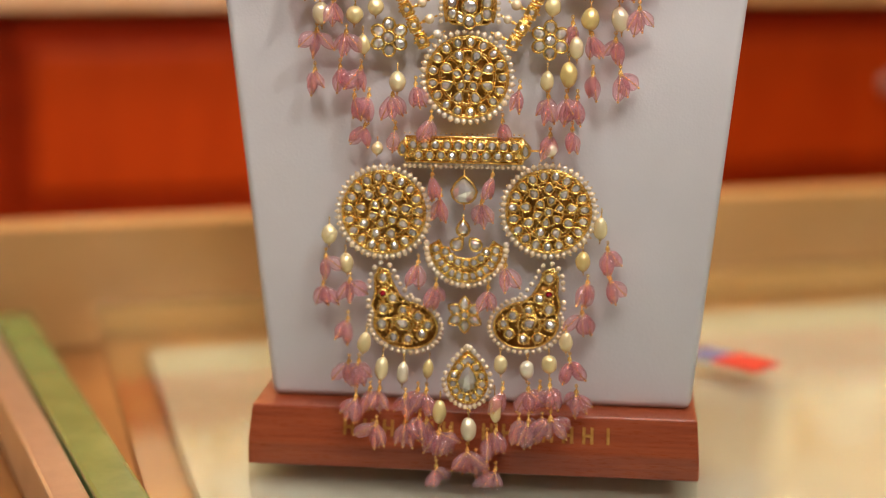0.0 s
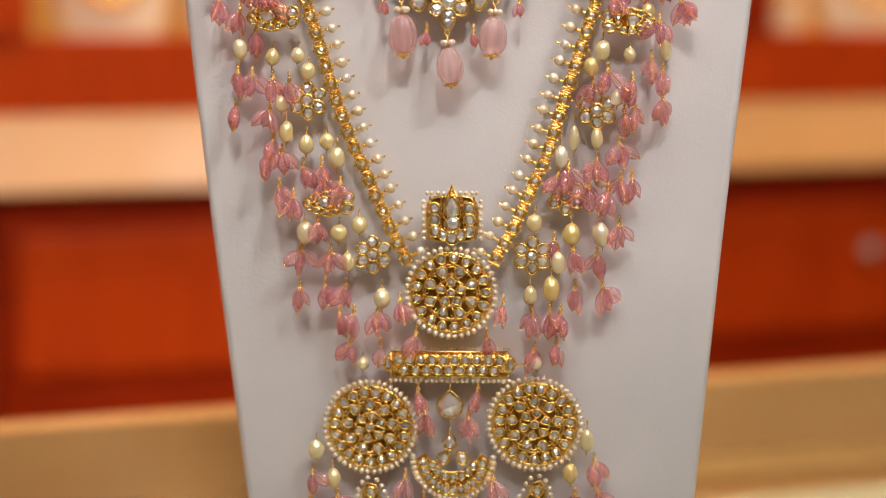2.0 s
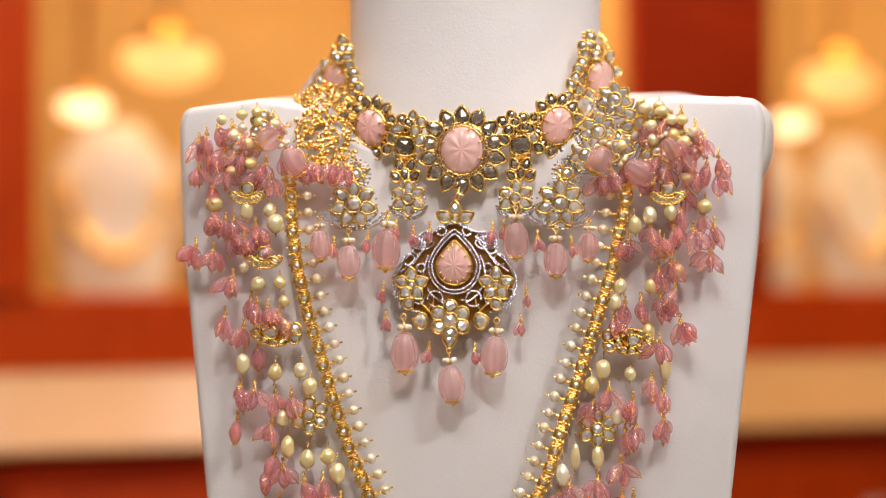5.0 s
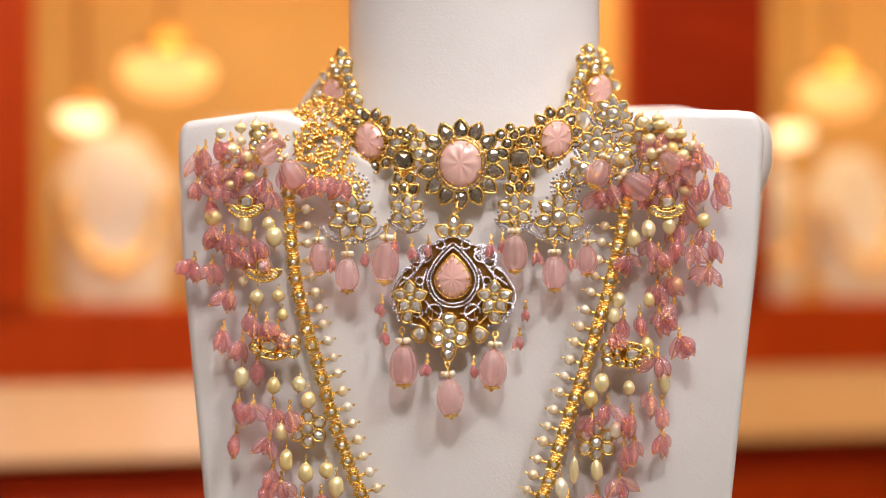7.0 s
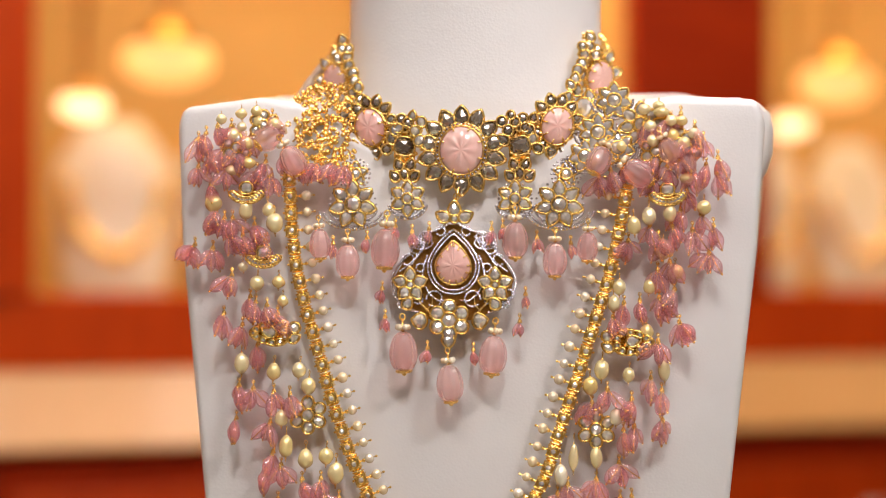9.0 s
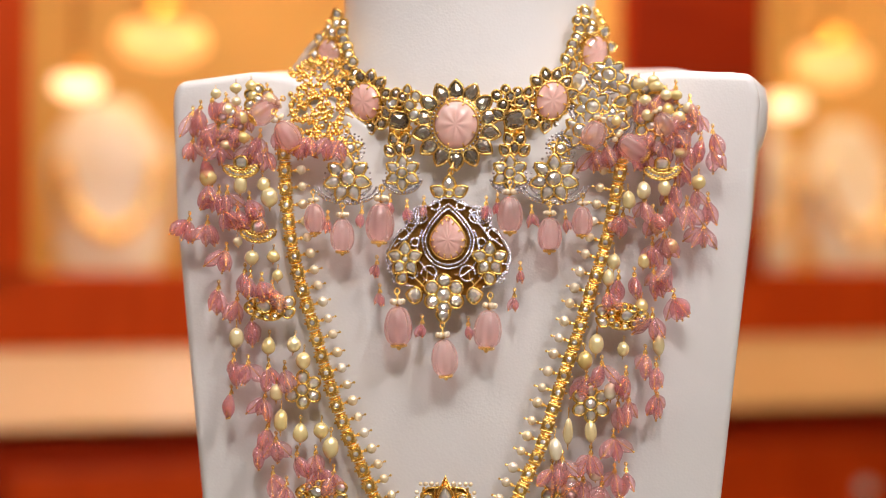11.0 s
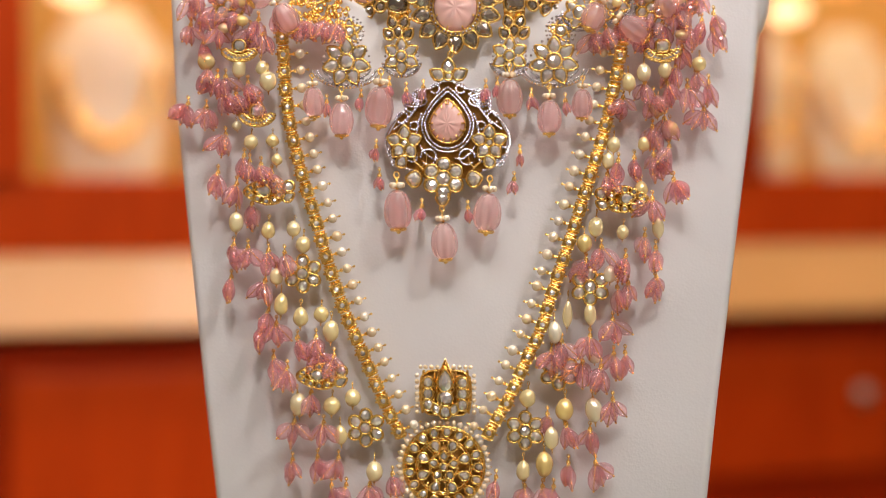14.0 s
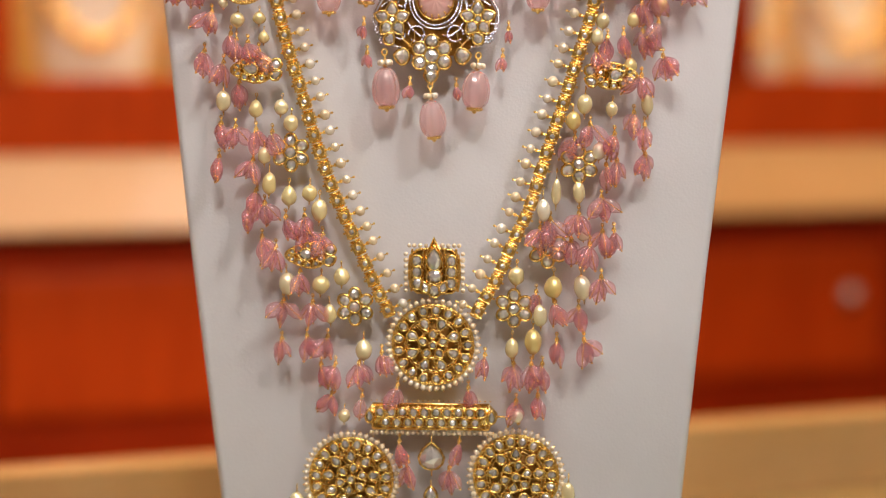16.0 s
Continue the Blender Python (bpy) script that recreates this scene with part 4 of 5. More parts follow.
def bar_plaque(at):
    """The faceted gold tube with lattice, stones in two rows, pearls below."""
    bm = bmesh.new()
    half, high, todo = 26.0 * MM, 5.6 * MM, []
    rings = []
    for x, f in ((-half - 3.6 * MM, 0.25), (-half - 1.8 * MM, 0.62), (-half, 0.98), (half, 0.98), (half + 1.8 * MM, 0.62), (half + 3.6 * MM, 0.25)):
        rings.append([bm.verts.new((x, 0.004 * f * math.sin(a) + 0.001, high * f * math.cos(a))) for a in [math.tau * k / 12 for k in range(12)]])
    for a, b in zip(rings, rings[1:]):
        for k in range(12):
            bm.faces.new((a[k], a[(k + 1) % 12], b[(k + 1) % 12], b[k]))
    bm.faces.new(rings[0]), bm.faces.new(rings[-1][::-1])
    stones = []
    for i in range(10):
        x = (-22.5 + 5 * i) * MM
        stones.append(("round", x, 2.1 * MM, 1.55 * MM, 1.75 * MM, 0))
        if i < 9:
            stones.append(("round", x + 2.5 * MM, -2.4 * MM, 1.45 * MM, 1.6 * MM, 0))
        for s in (-1, 1):
            add_rod(bm, (x - 2.5 * MM, -0.0031, s * 5.0 * MM), (x + 2.5 * MM, -0.0031, -s * 5.0 * MM), 0.38 * MM, 5)
    for s in (-1, 1):
        stones.append(("pear", s * (half + 1.2 * MM), 0, 1.3 * MM, 2.2 * MM, 0))
        add_rod(bm, (-half, -0.0016, s * 5.5 * MM), (half, -0.0016, s * 5.5 * MM), 0.7 * MM, 6)
        add_rod(bm, (s * half, -0.002, -5.3 * MM), (s * half, -0.002, 5.3 * MM), 0.6 * MM, 6)
        add_rod(bm, (s * (half + 3 * MM), 0, 0), (s * (half + 7 * MM), 0, 0), 0.5 * MM, 6)
    todo += set_stones(None, bm, stones, -0.0036)
    for k in range(24):
        x = (-26.5 + 53 * k / 23) * MM
        todo.append(("seed", x, -7.5 * MM, -0.0012, 1.05 * MM))
        add_ball(bm, 0.4 * MM, (x, -0.001, 7.0 * MM), 6, 4)
    ornament("bar_plaque", long_necklace, at[0] * MM, at[1] * MM, -0.003, bm, todo, "horizontal gold tube with lattice, stones and a pearl fringe")


bar_plaque(BAR)


def drop_plaque(name, at, rx, rz, stone, ring, pearls, label, tone="clear"):
    """A pear-shaped pendant: centre stone, ring of small stones, pearl edge."""
    bm = bmesh.new()
    todo = []
    if ring:
        outline = shape_points("pear", 28, rx, rz)
        add_plate(bm, outline, 0.0006, 0.0018)
        add_wire(bm, outline, 0.0002, 0.6 * MM, 6)
        rows = []
        for k in range(ring):
            a = math.tau * (k + 0.5) / ring
            x, z = shape_points("pear", ring * 2, rx * 0.75, rz * 0.75)[2 * k + 1]
            rows.append(("round", x, z, 1.45 * MM, 1.6 * MM, 0))
        todo += set_stones(None, bm, rows, -0.0004)
        for x, z in shape_points("pear", pearls, rx + 1.9 * MM, rz + 1.9 * MM):
            todo.append(("seed", x, z, -0.0001, 1.2 * MM))
            add_ball(bm, 0.4 * MM, (x * 1.07, 0.0002, z * 1.07), 6, 4)
    else:
        add_plate(bm, shape_points("pear", 20, rx, rz), 0.0002, 0.0014)
        add_rod(bm, (0, 0, rz * 1.2), (0, 0, rz * 1.2 + 3 * MM), 0.35 * MM)
        add_rod(bm, (0, 0, -rz), (0, 0, -rz - 3 * MM), 0.35 * MM)
    todo += set_stones(None, bm, [("pear", 0, 0, stone[0], stone[1], 0)], -0.0012, tone)
    ornament(name, long_necklace, at[0] * MM, at[1] * MM, depth_at(at[1] * MM) - 0.001, bm, todo, label)


drop_plaque("centre_drop", CENTRE_DROP, 5.8 * MM, 5.6 * MM, (5.2 * MM, 5.0 * MM), 0, 0, "large clear pear stone in a gold setting")
drop_plaque("small_drop", SMALL_DROP, 2.8 * MM, 3.2 * MM, (2.4 * MM, 2.8 * MM), 0, 0, "small clear pear stone in a gold setting")
drop_plaque("low_pendant", LOW_DROP, 8.9 * MM, 10.6 * MM, (4.2 * MM, 5.8 * MM), 14, 30, "pear-shaped gold pendant with clear stones and pearl rim")


def crescent_plaque(at):
    bm = bmesh.new()
    todo = []
    outer = circle(22, 16.2 * MM, 16.2 * MM, 178, 362)
    inner = [(x, z + 7.6 * MM) for x, z in circle(22, 13.2 * MM, 13.2 * MM, 200, 340)]
    for y0, y1 in ((0.0006, 0.0018),):
        # dark sheet: the shade between the crescent's settings, put into colour
        a, b = [bm.verts.new((x, y0, z)) for x, z in outer], [bm.verts.new((x, y0, z)) for x, z in inner]
        for k in range(21):
            bm.faces.new((a[k], a[k + 1], b[k + 1], b[k])).material_index = 1
    add_wire(bm, outer, 0, 0.6 * MM, 6, closed=False)
    add_wire(bm, inner, 0, 0.6 * MM, 6, closed=False)
    add_wire(bm, [(x, z + 2.4 * MM) for x, z in circle(20, 13.6 * MM, 13.0 * MM, 205, 335)], -0.0002, 0.4 * MM, 5, closed=False)
    rows = [("round", x, z, 1.5 * MM, 1.7 * MM, 0) for x, z in circle(13, 13.6 * MM, 13.8 * MM, 186, 354)]
    rows += [("round", x, z + 4.6 * MM, 1.35 * MM, 1.5 * MM, 0) for x, z in circle(7, 11.4 * MM, 12.2 * MM, 215, 325)]
    rows += [("pear", s * 4.2 * MM, 1.0 * MM, 2.2 * MM, 2.4 * MM, s * 40) for s in (-1, 1)]
    todo += set_stones(None, bm, rows, -0.0006)
    for k, (x, z) in enumerate(circle(24, 18 * MM, 18 * MM, 176, 364)):
        todo.append(("seed", x, z, 0, (1.25 if 4 < k < 19 else 1.6) * MM))
    ornament("crescent_plaque", long_necklace, at[0] * MM, at[1] * MM, -0.003, bm, todo, "gold crescent with clear stones and pearl edge")


crescent_plaque(CRESCENT)


def flower(name, parent, x, z, y, n, r, size, label="", kind="pear", core=1.5, tone="clear"):
    bm = bmesh.new()
    rows = ring_of(n, r, size, kind, 1.2, 90) + [("round", 0, 0, core * MM, core * MM, 0)]
    todo = set_stones(None, bm, rows[:-1], 0.0) + set_stones(None, bm, rows[-1:], -0.0008)
    add_plate(bm, circle(16, r * 1.1, r * 1.1), 0.0008, 0.0016)
    return ornament(name, parent, x, z, y, bm, todo, label)


flower("star_flower", long_necklace, STAR[0] * MM, STAR[1] * MM, -0.003, 6, 4.8 * MM, 2.0 * MM, "six-petalled gold flower with clear stones")
for x, z in FLOWERS:
    flower("flower_charm", long_necklace, x * MM, z * MM, -0.0045, 6, 5.4 * MM, 2.1 * MM, "gold flower charm with six clear stone petals", kind="round", core=2.3)


def peacock(at, side):
    """A pierced gold bird: round body, tapering neck, red eye, pearl edge."""
    s = side
    bm = bmesh.new()
    todo = []
    body = turned(circle(28, 13.0 * MM, 10.8 * MM), -14 * s, 0.5 * s * MM, -1 * MM)
    neck = [(-11.5, 2), (-13.0, 8), (-11.6, 14), (-12.0, 21), (-10.0, 25.5), (-6.6, 24.2), (-5.0, 19), (-2.0, 13), (3.0, 8.5), (0, 2)]
    neck = [(x * s * MM, z * MM) for x, z in neck]
    # body and neck sheets coloured dark for the shade inside the pierced bird
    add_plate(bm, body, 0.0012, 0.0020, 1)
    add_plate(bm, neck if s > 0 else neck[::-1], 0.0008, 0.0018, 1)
    add_wire(bm, body, 0.0002, 0.6 * MM, 6)
    add_wire(bm, neck, -0.0002, 0.6 * MM, 6)
    rows = [("round", x * s * MM, z * MM, r * MM, r * 1.15 * MM, d) for x, z, r, d in
            ((-8.6, 21.0, 1.7, 0), (-4.6, 11.6, 1.6, 20), (-8.6, 6.6, 1.8, 0), (-9.2, -0.6, 2.0, 30), (-4.4, -6.6, 1.6, 0), (1.5, -7.4, 1.6, 0),
             (7.2, -5.0, 1.6, 0), (9.6, -0.6, 1.5, 0), (5.8, 3.2, 1.7, 0), (-0.5, 6.0, 1.4, 0))]
    rows.append(("pear", -0.6 * s * MM, -0.4 * MM, 2.0 * MM, 2.4 * MM, 60 * s))
    todo += set_stones(None, bm, rows, -0.0006)
    add_wire(bm, turned(circle(14, 4.4 * MM, 4.0 * MM, -60, 200), 0, -0.6 * s * MM, -0.4 * MM), -0.0006, 0.5 * MM, 5, closed=False)
    add_wire(bm, turned(circle(14, 6.4 * MM, 5.4 * MM, -40, 160), 0, 0.6 * s * MM, -0.8 * MM), -0.0003, 0.4 * MM, 5, closed=False)
    add_lathe(bm, [(2.5 * MM, 0), (2.3 * MM, 1.6 * MM), (1.5 * MM, 1.8 * MM)], 14, pose(-8.6 * s * MM, 0, 13.8 * MM, 90))
    todo.append(("round", -8.6 * s * MM, 13.8 * MM, -0.0012, 1.4 * MM, 1.4 * MM, 0, "ruby"))
    for k, (x, z) in enumerate(turned(circle(36, 14.9 * MM, 12.7 * MM), -14 * s, 0.5 * s * MM, -1 * MM)):
        if not (x * s < -1 * MM and z > 5 * MM):
            todo.append(("seed", x, z, 0, 1.15 * MM))
    for x, z in ((-14.2, 16), (-14.0, 19), (-13.6, 22), (-12, 25.4), (-9.6, 27.6), (-6.0, 26.6), (-4.2, 24), (-3.0, 21), (-1.6, 18), (0.2, 15.4), (2.6, 13), (5.2, 10.8), (-14.4, 10), (-14.6, 7)):
        todo.append(("seed", x * s * MM, z * MM, 0, 1.15 * MM))
    for k in range(150):
        a, rr = rnd.uniform(0, math.tau), math.sqrt(rnd.random())
        add_ball(bm, rnd.uniform(0.4, 0.75) * MM, ((0.5 * s + 12 * rr * math.cos(a)) * MM, 0.0004, (-1 + 9.6 * rr * math.sin(a)) * MM), 6, 4)
    for k in range(80):
        f = rnd.random()
        add_ball(bm, rnd.uniform(0.4, 0.75) * MM, (s * (-8.6 + rnd.uniform(-3.4, 3.0) + 5 * (1 - f) * f) * MM, -0.0001, (4 + 20 * f) * MM), 6, 4)
    for v in bm.verts:
        v.co.x *= 1.12
    todo = [("seed", i[1] * 1.12, *i[2:]) if i[0] == "seed" else (i[0], i[1] * 1.12, *i[2:]) for i in todo]
    ornament("peacock_plaque", long_necklace, at[0] * MM, at[1] * MM, depth_at(at[1] * MM), bm, todo, "gold peacock plaque with clear stones, red eye and pearl edge")


peacock(PEACOCK_LEFT, 1)
peacock(PEACOCK_RIGHT, -1)


def fish_charm(x, z, side, label):
    bm = bmesh.new()
    body = [(9 * MM * math.cos(a), 5.2 * MM * math.sin(a) * (1 - 0.35 * math.cos(a))) for a in [math.tau * k / 22 for k in range(22)]]
    body = [(px * -side, pz) for px, pz in body]
    add_plate(bm, body if side < 0 else body[::-1], -0.0006, 0.0014)
    add_wire(bm, body, -0.0008, 0.65 * MM, 6)
    rows = [("round", px * 0.78, pz * 0.78, 0.85 * MM, 0.85 * MM, 0) for px, pz in body[::2]]
    rows += [("pear", 0, 0.4 * MM, 2.2 * MM, 2.6 * MM, 80 * side), ("round", 11.0 * side * MM, 2.4 * MM, 1.9 * MM, 1.9 * MM, 0), ("pear", 10.6 * side * MM, -2.4 * MM, 1.6 * MM, 2.0 * MM, -60 * side)]
    todo = set_stones(None, bm, rows, -0.0016)
    ornament("fish_charm", long_necklace, x * MM, z * MM, -0.0065, bm, todo, label)


for (x, z), side in zip(FISH, (1, 1, -1)):
    fish_charm(x, z, side, "gold fish-shaped charm with a clear pear stone")


def fan_charm(x, z):
    bm = bmesh.new()
    pts = circle(12, 8.6 * MM, 6.2 * MM, 195, 345)
    for y0 in (-0.0004,):
        add_plate(bm, pts, y0, 0.0014)
    add_wire(bm, pts, -0.0008, 0.7 * MM, 6, closed=True)
    rows = [("round", px * 0.82, pz * 0.82, 1.0 * MM, 1.0 * MM, 0) for px, pz in pts[1:-1]]
    rows += [("square", 0, 0.2 * MM, 2.4 * MM, 2.2 * MM, 0)]
    todo = set_stones(None, bm, rows, -0.0014)
    ornament("fan_charm", long_necklace, x * MM, z * MM, -0.007, bm, todo, "gold fan-shaped charm with clear stones")


for x, z in FANS:
    fan_charm(x, z)


# ---- the two chains ----
def link_builder(side):
    def build(bm):
        add_box(bm, -2.75 * MM, 2.75 * MM, -1.9 * MM, 1.8 * MM, -2.35 * MM, 2.35 * MM, 0.6 * MM, 2)
        for z in (-2.3, 2.3):                            # flared lips of the box
            add_box(bm, -3.0 * MM, 3.0 * MM, -2.1 * MM, 1.8 * MM, (z - 0.25) * MM, (z + 0.25) * MM, 0.2 * MM, 1)
        for z, half in ((-2.95, 2.5), (2.95, 2.5), (3.65, 2.9)):
            add_lathe(bm, [(0, -0.32 * MM), ((half - 0.3) * MM, -0.32 * MM), (half * MM, 0), ((half - 0.3) * MM, 0.32 * MM), (0, 0.32 * MM)], 14, Matrix.Translation((0, 0, z * MM)) @ Matrix.Diagonal((1, 0.72, 1, 1)))
        add_wire(bm, circle(12, 1.5 * MM, 1.5 * MM), -0.00175, 0.4 * MM, 5)
        add_rod(bm, (side * 2.4 * MM, 0, 0), (side * 6.0 * MM, -0.0004, 0), 0.5 * MM, 6)
        add_ball(bm, 0.95 * MM, (side * 4.6 * MM, -0.0003, 0), 8, 5, (0.7, 1, 1))
        add_rod(bm, (side * 8.8 * MM, -0.0006, 0), (side * 10.6 * MM, -0.0006, 0), 0.3 * MM, 5)
        add_ball(bm, 0.6 * MM, (side * 10.6 * MM, -0.0006, 0), 6, 4)
        add_ball(bm, 0.6 * MM, (-side * 3.4 * MM, 0, 0.5 * MM), 6, 4)
    return build


def chain(parent, points, side):
    pts = [Vector((x * MM, 0, z * MM)) for x, z in points]
    lengths = [(b - a).length for a, b in zip(pts, pts[1:])]
    total, pitch = sum(lengths), 7.45 * MM
    count = int(total / pitch)
    for i in range(count + 1):
        d = i * total / count
        k = 0
        while k < len(lengths) - 1 and d > lengths[k]:
            d -= lengths[k]
            k += 1
        p = pts[k].lerp(pts[k + 1], min(1, d / lengths[k]))
        lo, hi = pts[max(0, k - 1)], pts[min(len(pts) - 1, k + 2)]
        t = (hi - lo).normalized()
        deg = math.degrees(math.atan2(-t.x, -t.z)) + rnd.uniform(-3, 3)
        me = shared(f"chain_link_{'a' if side > 0 else 'b'}", link_builder(side), GOLD)
        link = place("chain_link", me, parent, pose(p.x, -0.003, p.z, rnd.uniform(-5, 5), deg, rnd.uniform(-5, 5)))
        gem(link, "round", 0, 0, -0.0019, 1.2 * MM)
        s = 2.2 * MM * rnd.uniform(0.9, 1.1)
        place("pin_pearl", seed_mesh(), link, Matrix.Translation((side * 7.3 * MM, -0.0006, 0)) @ Matrix.Diagonal((s, s, s, 1)))


chain(long_necklace, CHAIN_LEFT, 1)
chain(long_necklace, CHAIN_RIGHT, -1)

for rows in (PEARLS_LEFT, PEARLS_RIGHT, PEARLS_LOWER):
    hang_pearls(long_necklace, rows)
hang_pearls(long_necklace, PEARLS_SHOULDER, -0.005)
hang_pearls(long_necklace, PEARLS_TOP, -0.006)
for x, z in TOP_FLOWERS:
    flower("flower_charm", long_necklace, x * MM, z * MM, -0.007, 6, 4.2 * MM, 1.7 * MM, "small gold flower charm with clear stone petals", kind="round", core=1.8)
for rows in (TASSELS_LEFT, TASSELS_LEFT_LOW, TASSELS_RIGHT, TASSELS_RIGHT_LOW, TASSELS_LOWER_SIDE):
    hang_tassels(long_necklace, rows)
for rows in (TASSELS_SHOULDER_LEFT, TASSELS_SHOULDER_RIGHT):
    hang_tassels(long_necklace, rows, 10.6)
hang_tassels(long_necklace, TASSELS_LOWER, thick=True)

# ---- the choker ----
choker = tagged(new("choker_necklace"), "gold choker with smoky stones, carved pink stones and rose beads", "necklace")
choker.matrix_basis = Matrix.Translation((CX, 0, 0))
AXIS = SUN[0]


def carved_builder(bm):
    """A domed oval with petal grooves, radius 1."""
    rings = []
    for i in range(7):
        f = i / 6
        rr = math.cos(f * math.pi / 2)
        rings.append([bm.verts.new((rr * math.cos(a), -0.42 * math.sin(f * math.pi / 2) * (1 - 0.16 * abs(math.sin(4 * a)) ** 0.5 * (0.4 + rr)) if i < 6 else -0.38, rr * math.sin(a))) for a in [math.tau * k / 32 for k in range(32)]] if i < 6 else [bm.verts.new((0, -0.34, 0))])
    for a, b in zip(rings, rings[1:]):
        for k in range(32):
            j = (k + 1) % 32
            bm.faces.new((a[k], a[j], b[j], b[k]) if len(b) > 1 else (a[k], a[j], b[0]))
    bm.faces.new(rings[0][::-1])


def carved_stone(parent, x, z, y, rx, rz, deg=0.0):
    me = shared("carved_stone", carved_builder, CARVED, True)
    return place("carved_stone", me, parent, pose(x, y, z, 0, -deg) @ Matrix.Diagonal((rx, min(rx, rz), rz, 1)))


def melon_builder(bm):
    prof = [(math.sin(math.pi * k / 10) ** 0.8 * (0.94 + 0.1 * math.cos(math.pi * k / 10)), -math.cos(math.pi * k / 10) * 1.34) for k in range(11)]
    prof[0], prof[-1] = (0, -1.34), (0, 1.34)
    add_lathe(bm, prof, 60, rib=0.035, ribs=10)


def melon(parent, x, z, y, r, tilt=0.0, long=1.0):
    """A ribbed rose bead with a gold flower cap below and seed pearls above."""
    def cap(bm):
        add_ball(bm, 0.16, (0, 0, -1.46), 8, 5)
        for k in range(6):
            a = math.tau * k / 6
            add_ball(bm, 0.26, (0.26 * math.cos(a), 0.26 * math.sin(a), -1.29), 6, 4, (1.3, 1.3, 0.6))
        add_rod(bm, (0, 0, 1.3), (0, 0, 2.2), 0.08, 6)
        add_ball(bm, 0.2, (0, 0, 1.46), 8, 5, (1.3, 1.3, 0.6))
        add_wire(bm, turned(shape_points("round", 10, 0.18, 0.22), 0, 0, 2.3), 0, 0.07, 5)
    me = shared("rose_bead", melon_builder, ROSE, True)
    s = r
    ob = place("rose_bead", me, parent, pose(x, y, z, 0, tilt, rnd.uniform(0, 36)) @ Matrix.Diagonal((s, s, s * long, 1)), "milky pink ribbed bead")
    place("bead_cap", shared("bead_cap", cap, GOLD, True), ob)
    for k in range(5):
        a = math.tau * k / 5
        place("seed_pearl", seed_mesh(), ob, Matrix.Translation((0.34 * math.cos(a), 0.34 * math.sin(a), 1.62)) @ Matrix.Diagonal((0.22, 0.22, 0.22, 1)))
    return ob


def add_pave(bm, points, y, r=0.64 * MM):
    for x, z in points:
        add_ball(bm, r * rnd.uniform(0.8, 1.15), (x, y - rnd.uniform(0, 0.0006), z), 6, 4)


def wrap(dx):
    """Depth of the choker at dx metres from its middle, as it goes round the neck."""
    return -0.003 + 0.029 * (abs(dx) / 0.06) ** 3


# middle sunflower
bm = bmesh.new()
rows = ring_of(14, 15.0 * MM, 3.0 * MM, "pear", 1.15, 90)
todo = set_stones(None, bm, rows, 0.0, "grey")
add_wire(bm, circle(32, 11.4 * MM, 12.2 * MM), -0.0004, 0.5 * MM, 5)
add_wire(bm, circle(32, 9.9 * MM, 10.9 * MM), -0.0012, 0.6 * MM, 5)
add_plate(bm, circle(28, 13 * MM, 13 * MM), 0.0006, 0.0016)
for k in range(8):
    a = math.tau * (k + 0.5) / 8
    add_rod(bm, (10.4 * MM * math.cos(a), -0.001, 11.2 * MM * math.sin(a)), (8.2 * MM * math.cos(a), -0.0036, 9.0 * MM * math.sin(a)), 0.4 * MM, 5)
sun = ornament("sunflower_centre", choker, SUN[0] * MM, SUN[1] * MM, -0.003, bm, todo, "sunflower of smoky stones round a carved pink oval")
carved_stone(sun, 0, 0, -0.001, 9.4 * MM, 10.4 * MM)
bm = bmesh.new()
add_pave(bm, circle(40, 10.7 * MM, 11.6 * MM), -0.001, 0.5 * MM)
part("pave_ring", bm, DIAMOND, sun, "ring of small diamonds", smooth=True)

# links of the choker on both sides of the sunflower: distance from the middle, height, size in millimetres
SMALL_STONES = [(17.6, 12.6, 1.7), (20.4, 8.6, 1.8), (23.5, 12.4, 1.6), (26.6, 14.0, 1.7), (29.4, 9.4, 1.9), (31.0, 5.4, 1.8), (18.6, 4.4, 1.9), (31.4, 14.2, 1.5), (33.4, 1.0, 1.8),
                (21.6, 15.4, 1.3), (27.8, 10.2, 1.5), (46.0, 24.0, 1.8), (50.5, 27.4, 1.7), (56.0, 25.8, 1.8), (50.0, 14.6, 1.9), (57.5, 16.0, 1.7), (47.6, 29.6, 1.6)]
HIGH_STONES = [(53.5, 44.0, 1.8), (56.0, 48.0, 1.7), (58.6, 44.6, 1.8), (56.2, 52.2, 1.6), (52.6, 40.0, 1.7), (50.6, 36.4, 1.8), (49.6, 32.8, 1.7), (60.8, 26.6, 1.8), (62.6, 21.4, 1.6), (52.6, 47.6, 1.4), (46.6, 5.6, 1.9), (44.6, -1.0, 2.0), (49.4, -0.6, 2.0), (51.0, 4.2, 1.7), (56.0, 10.4, 1.8), (59.0, 5.0, 1.9), (62.0, 12.4, 1.8), (54.6, -3.6, 1.9), (60.4, -2.0, 1.8), (64.0, 17.4, 1.7), (57.4, 0.8, 1.7)]
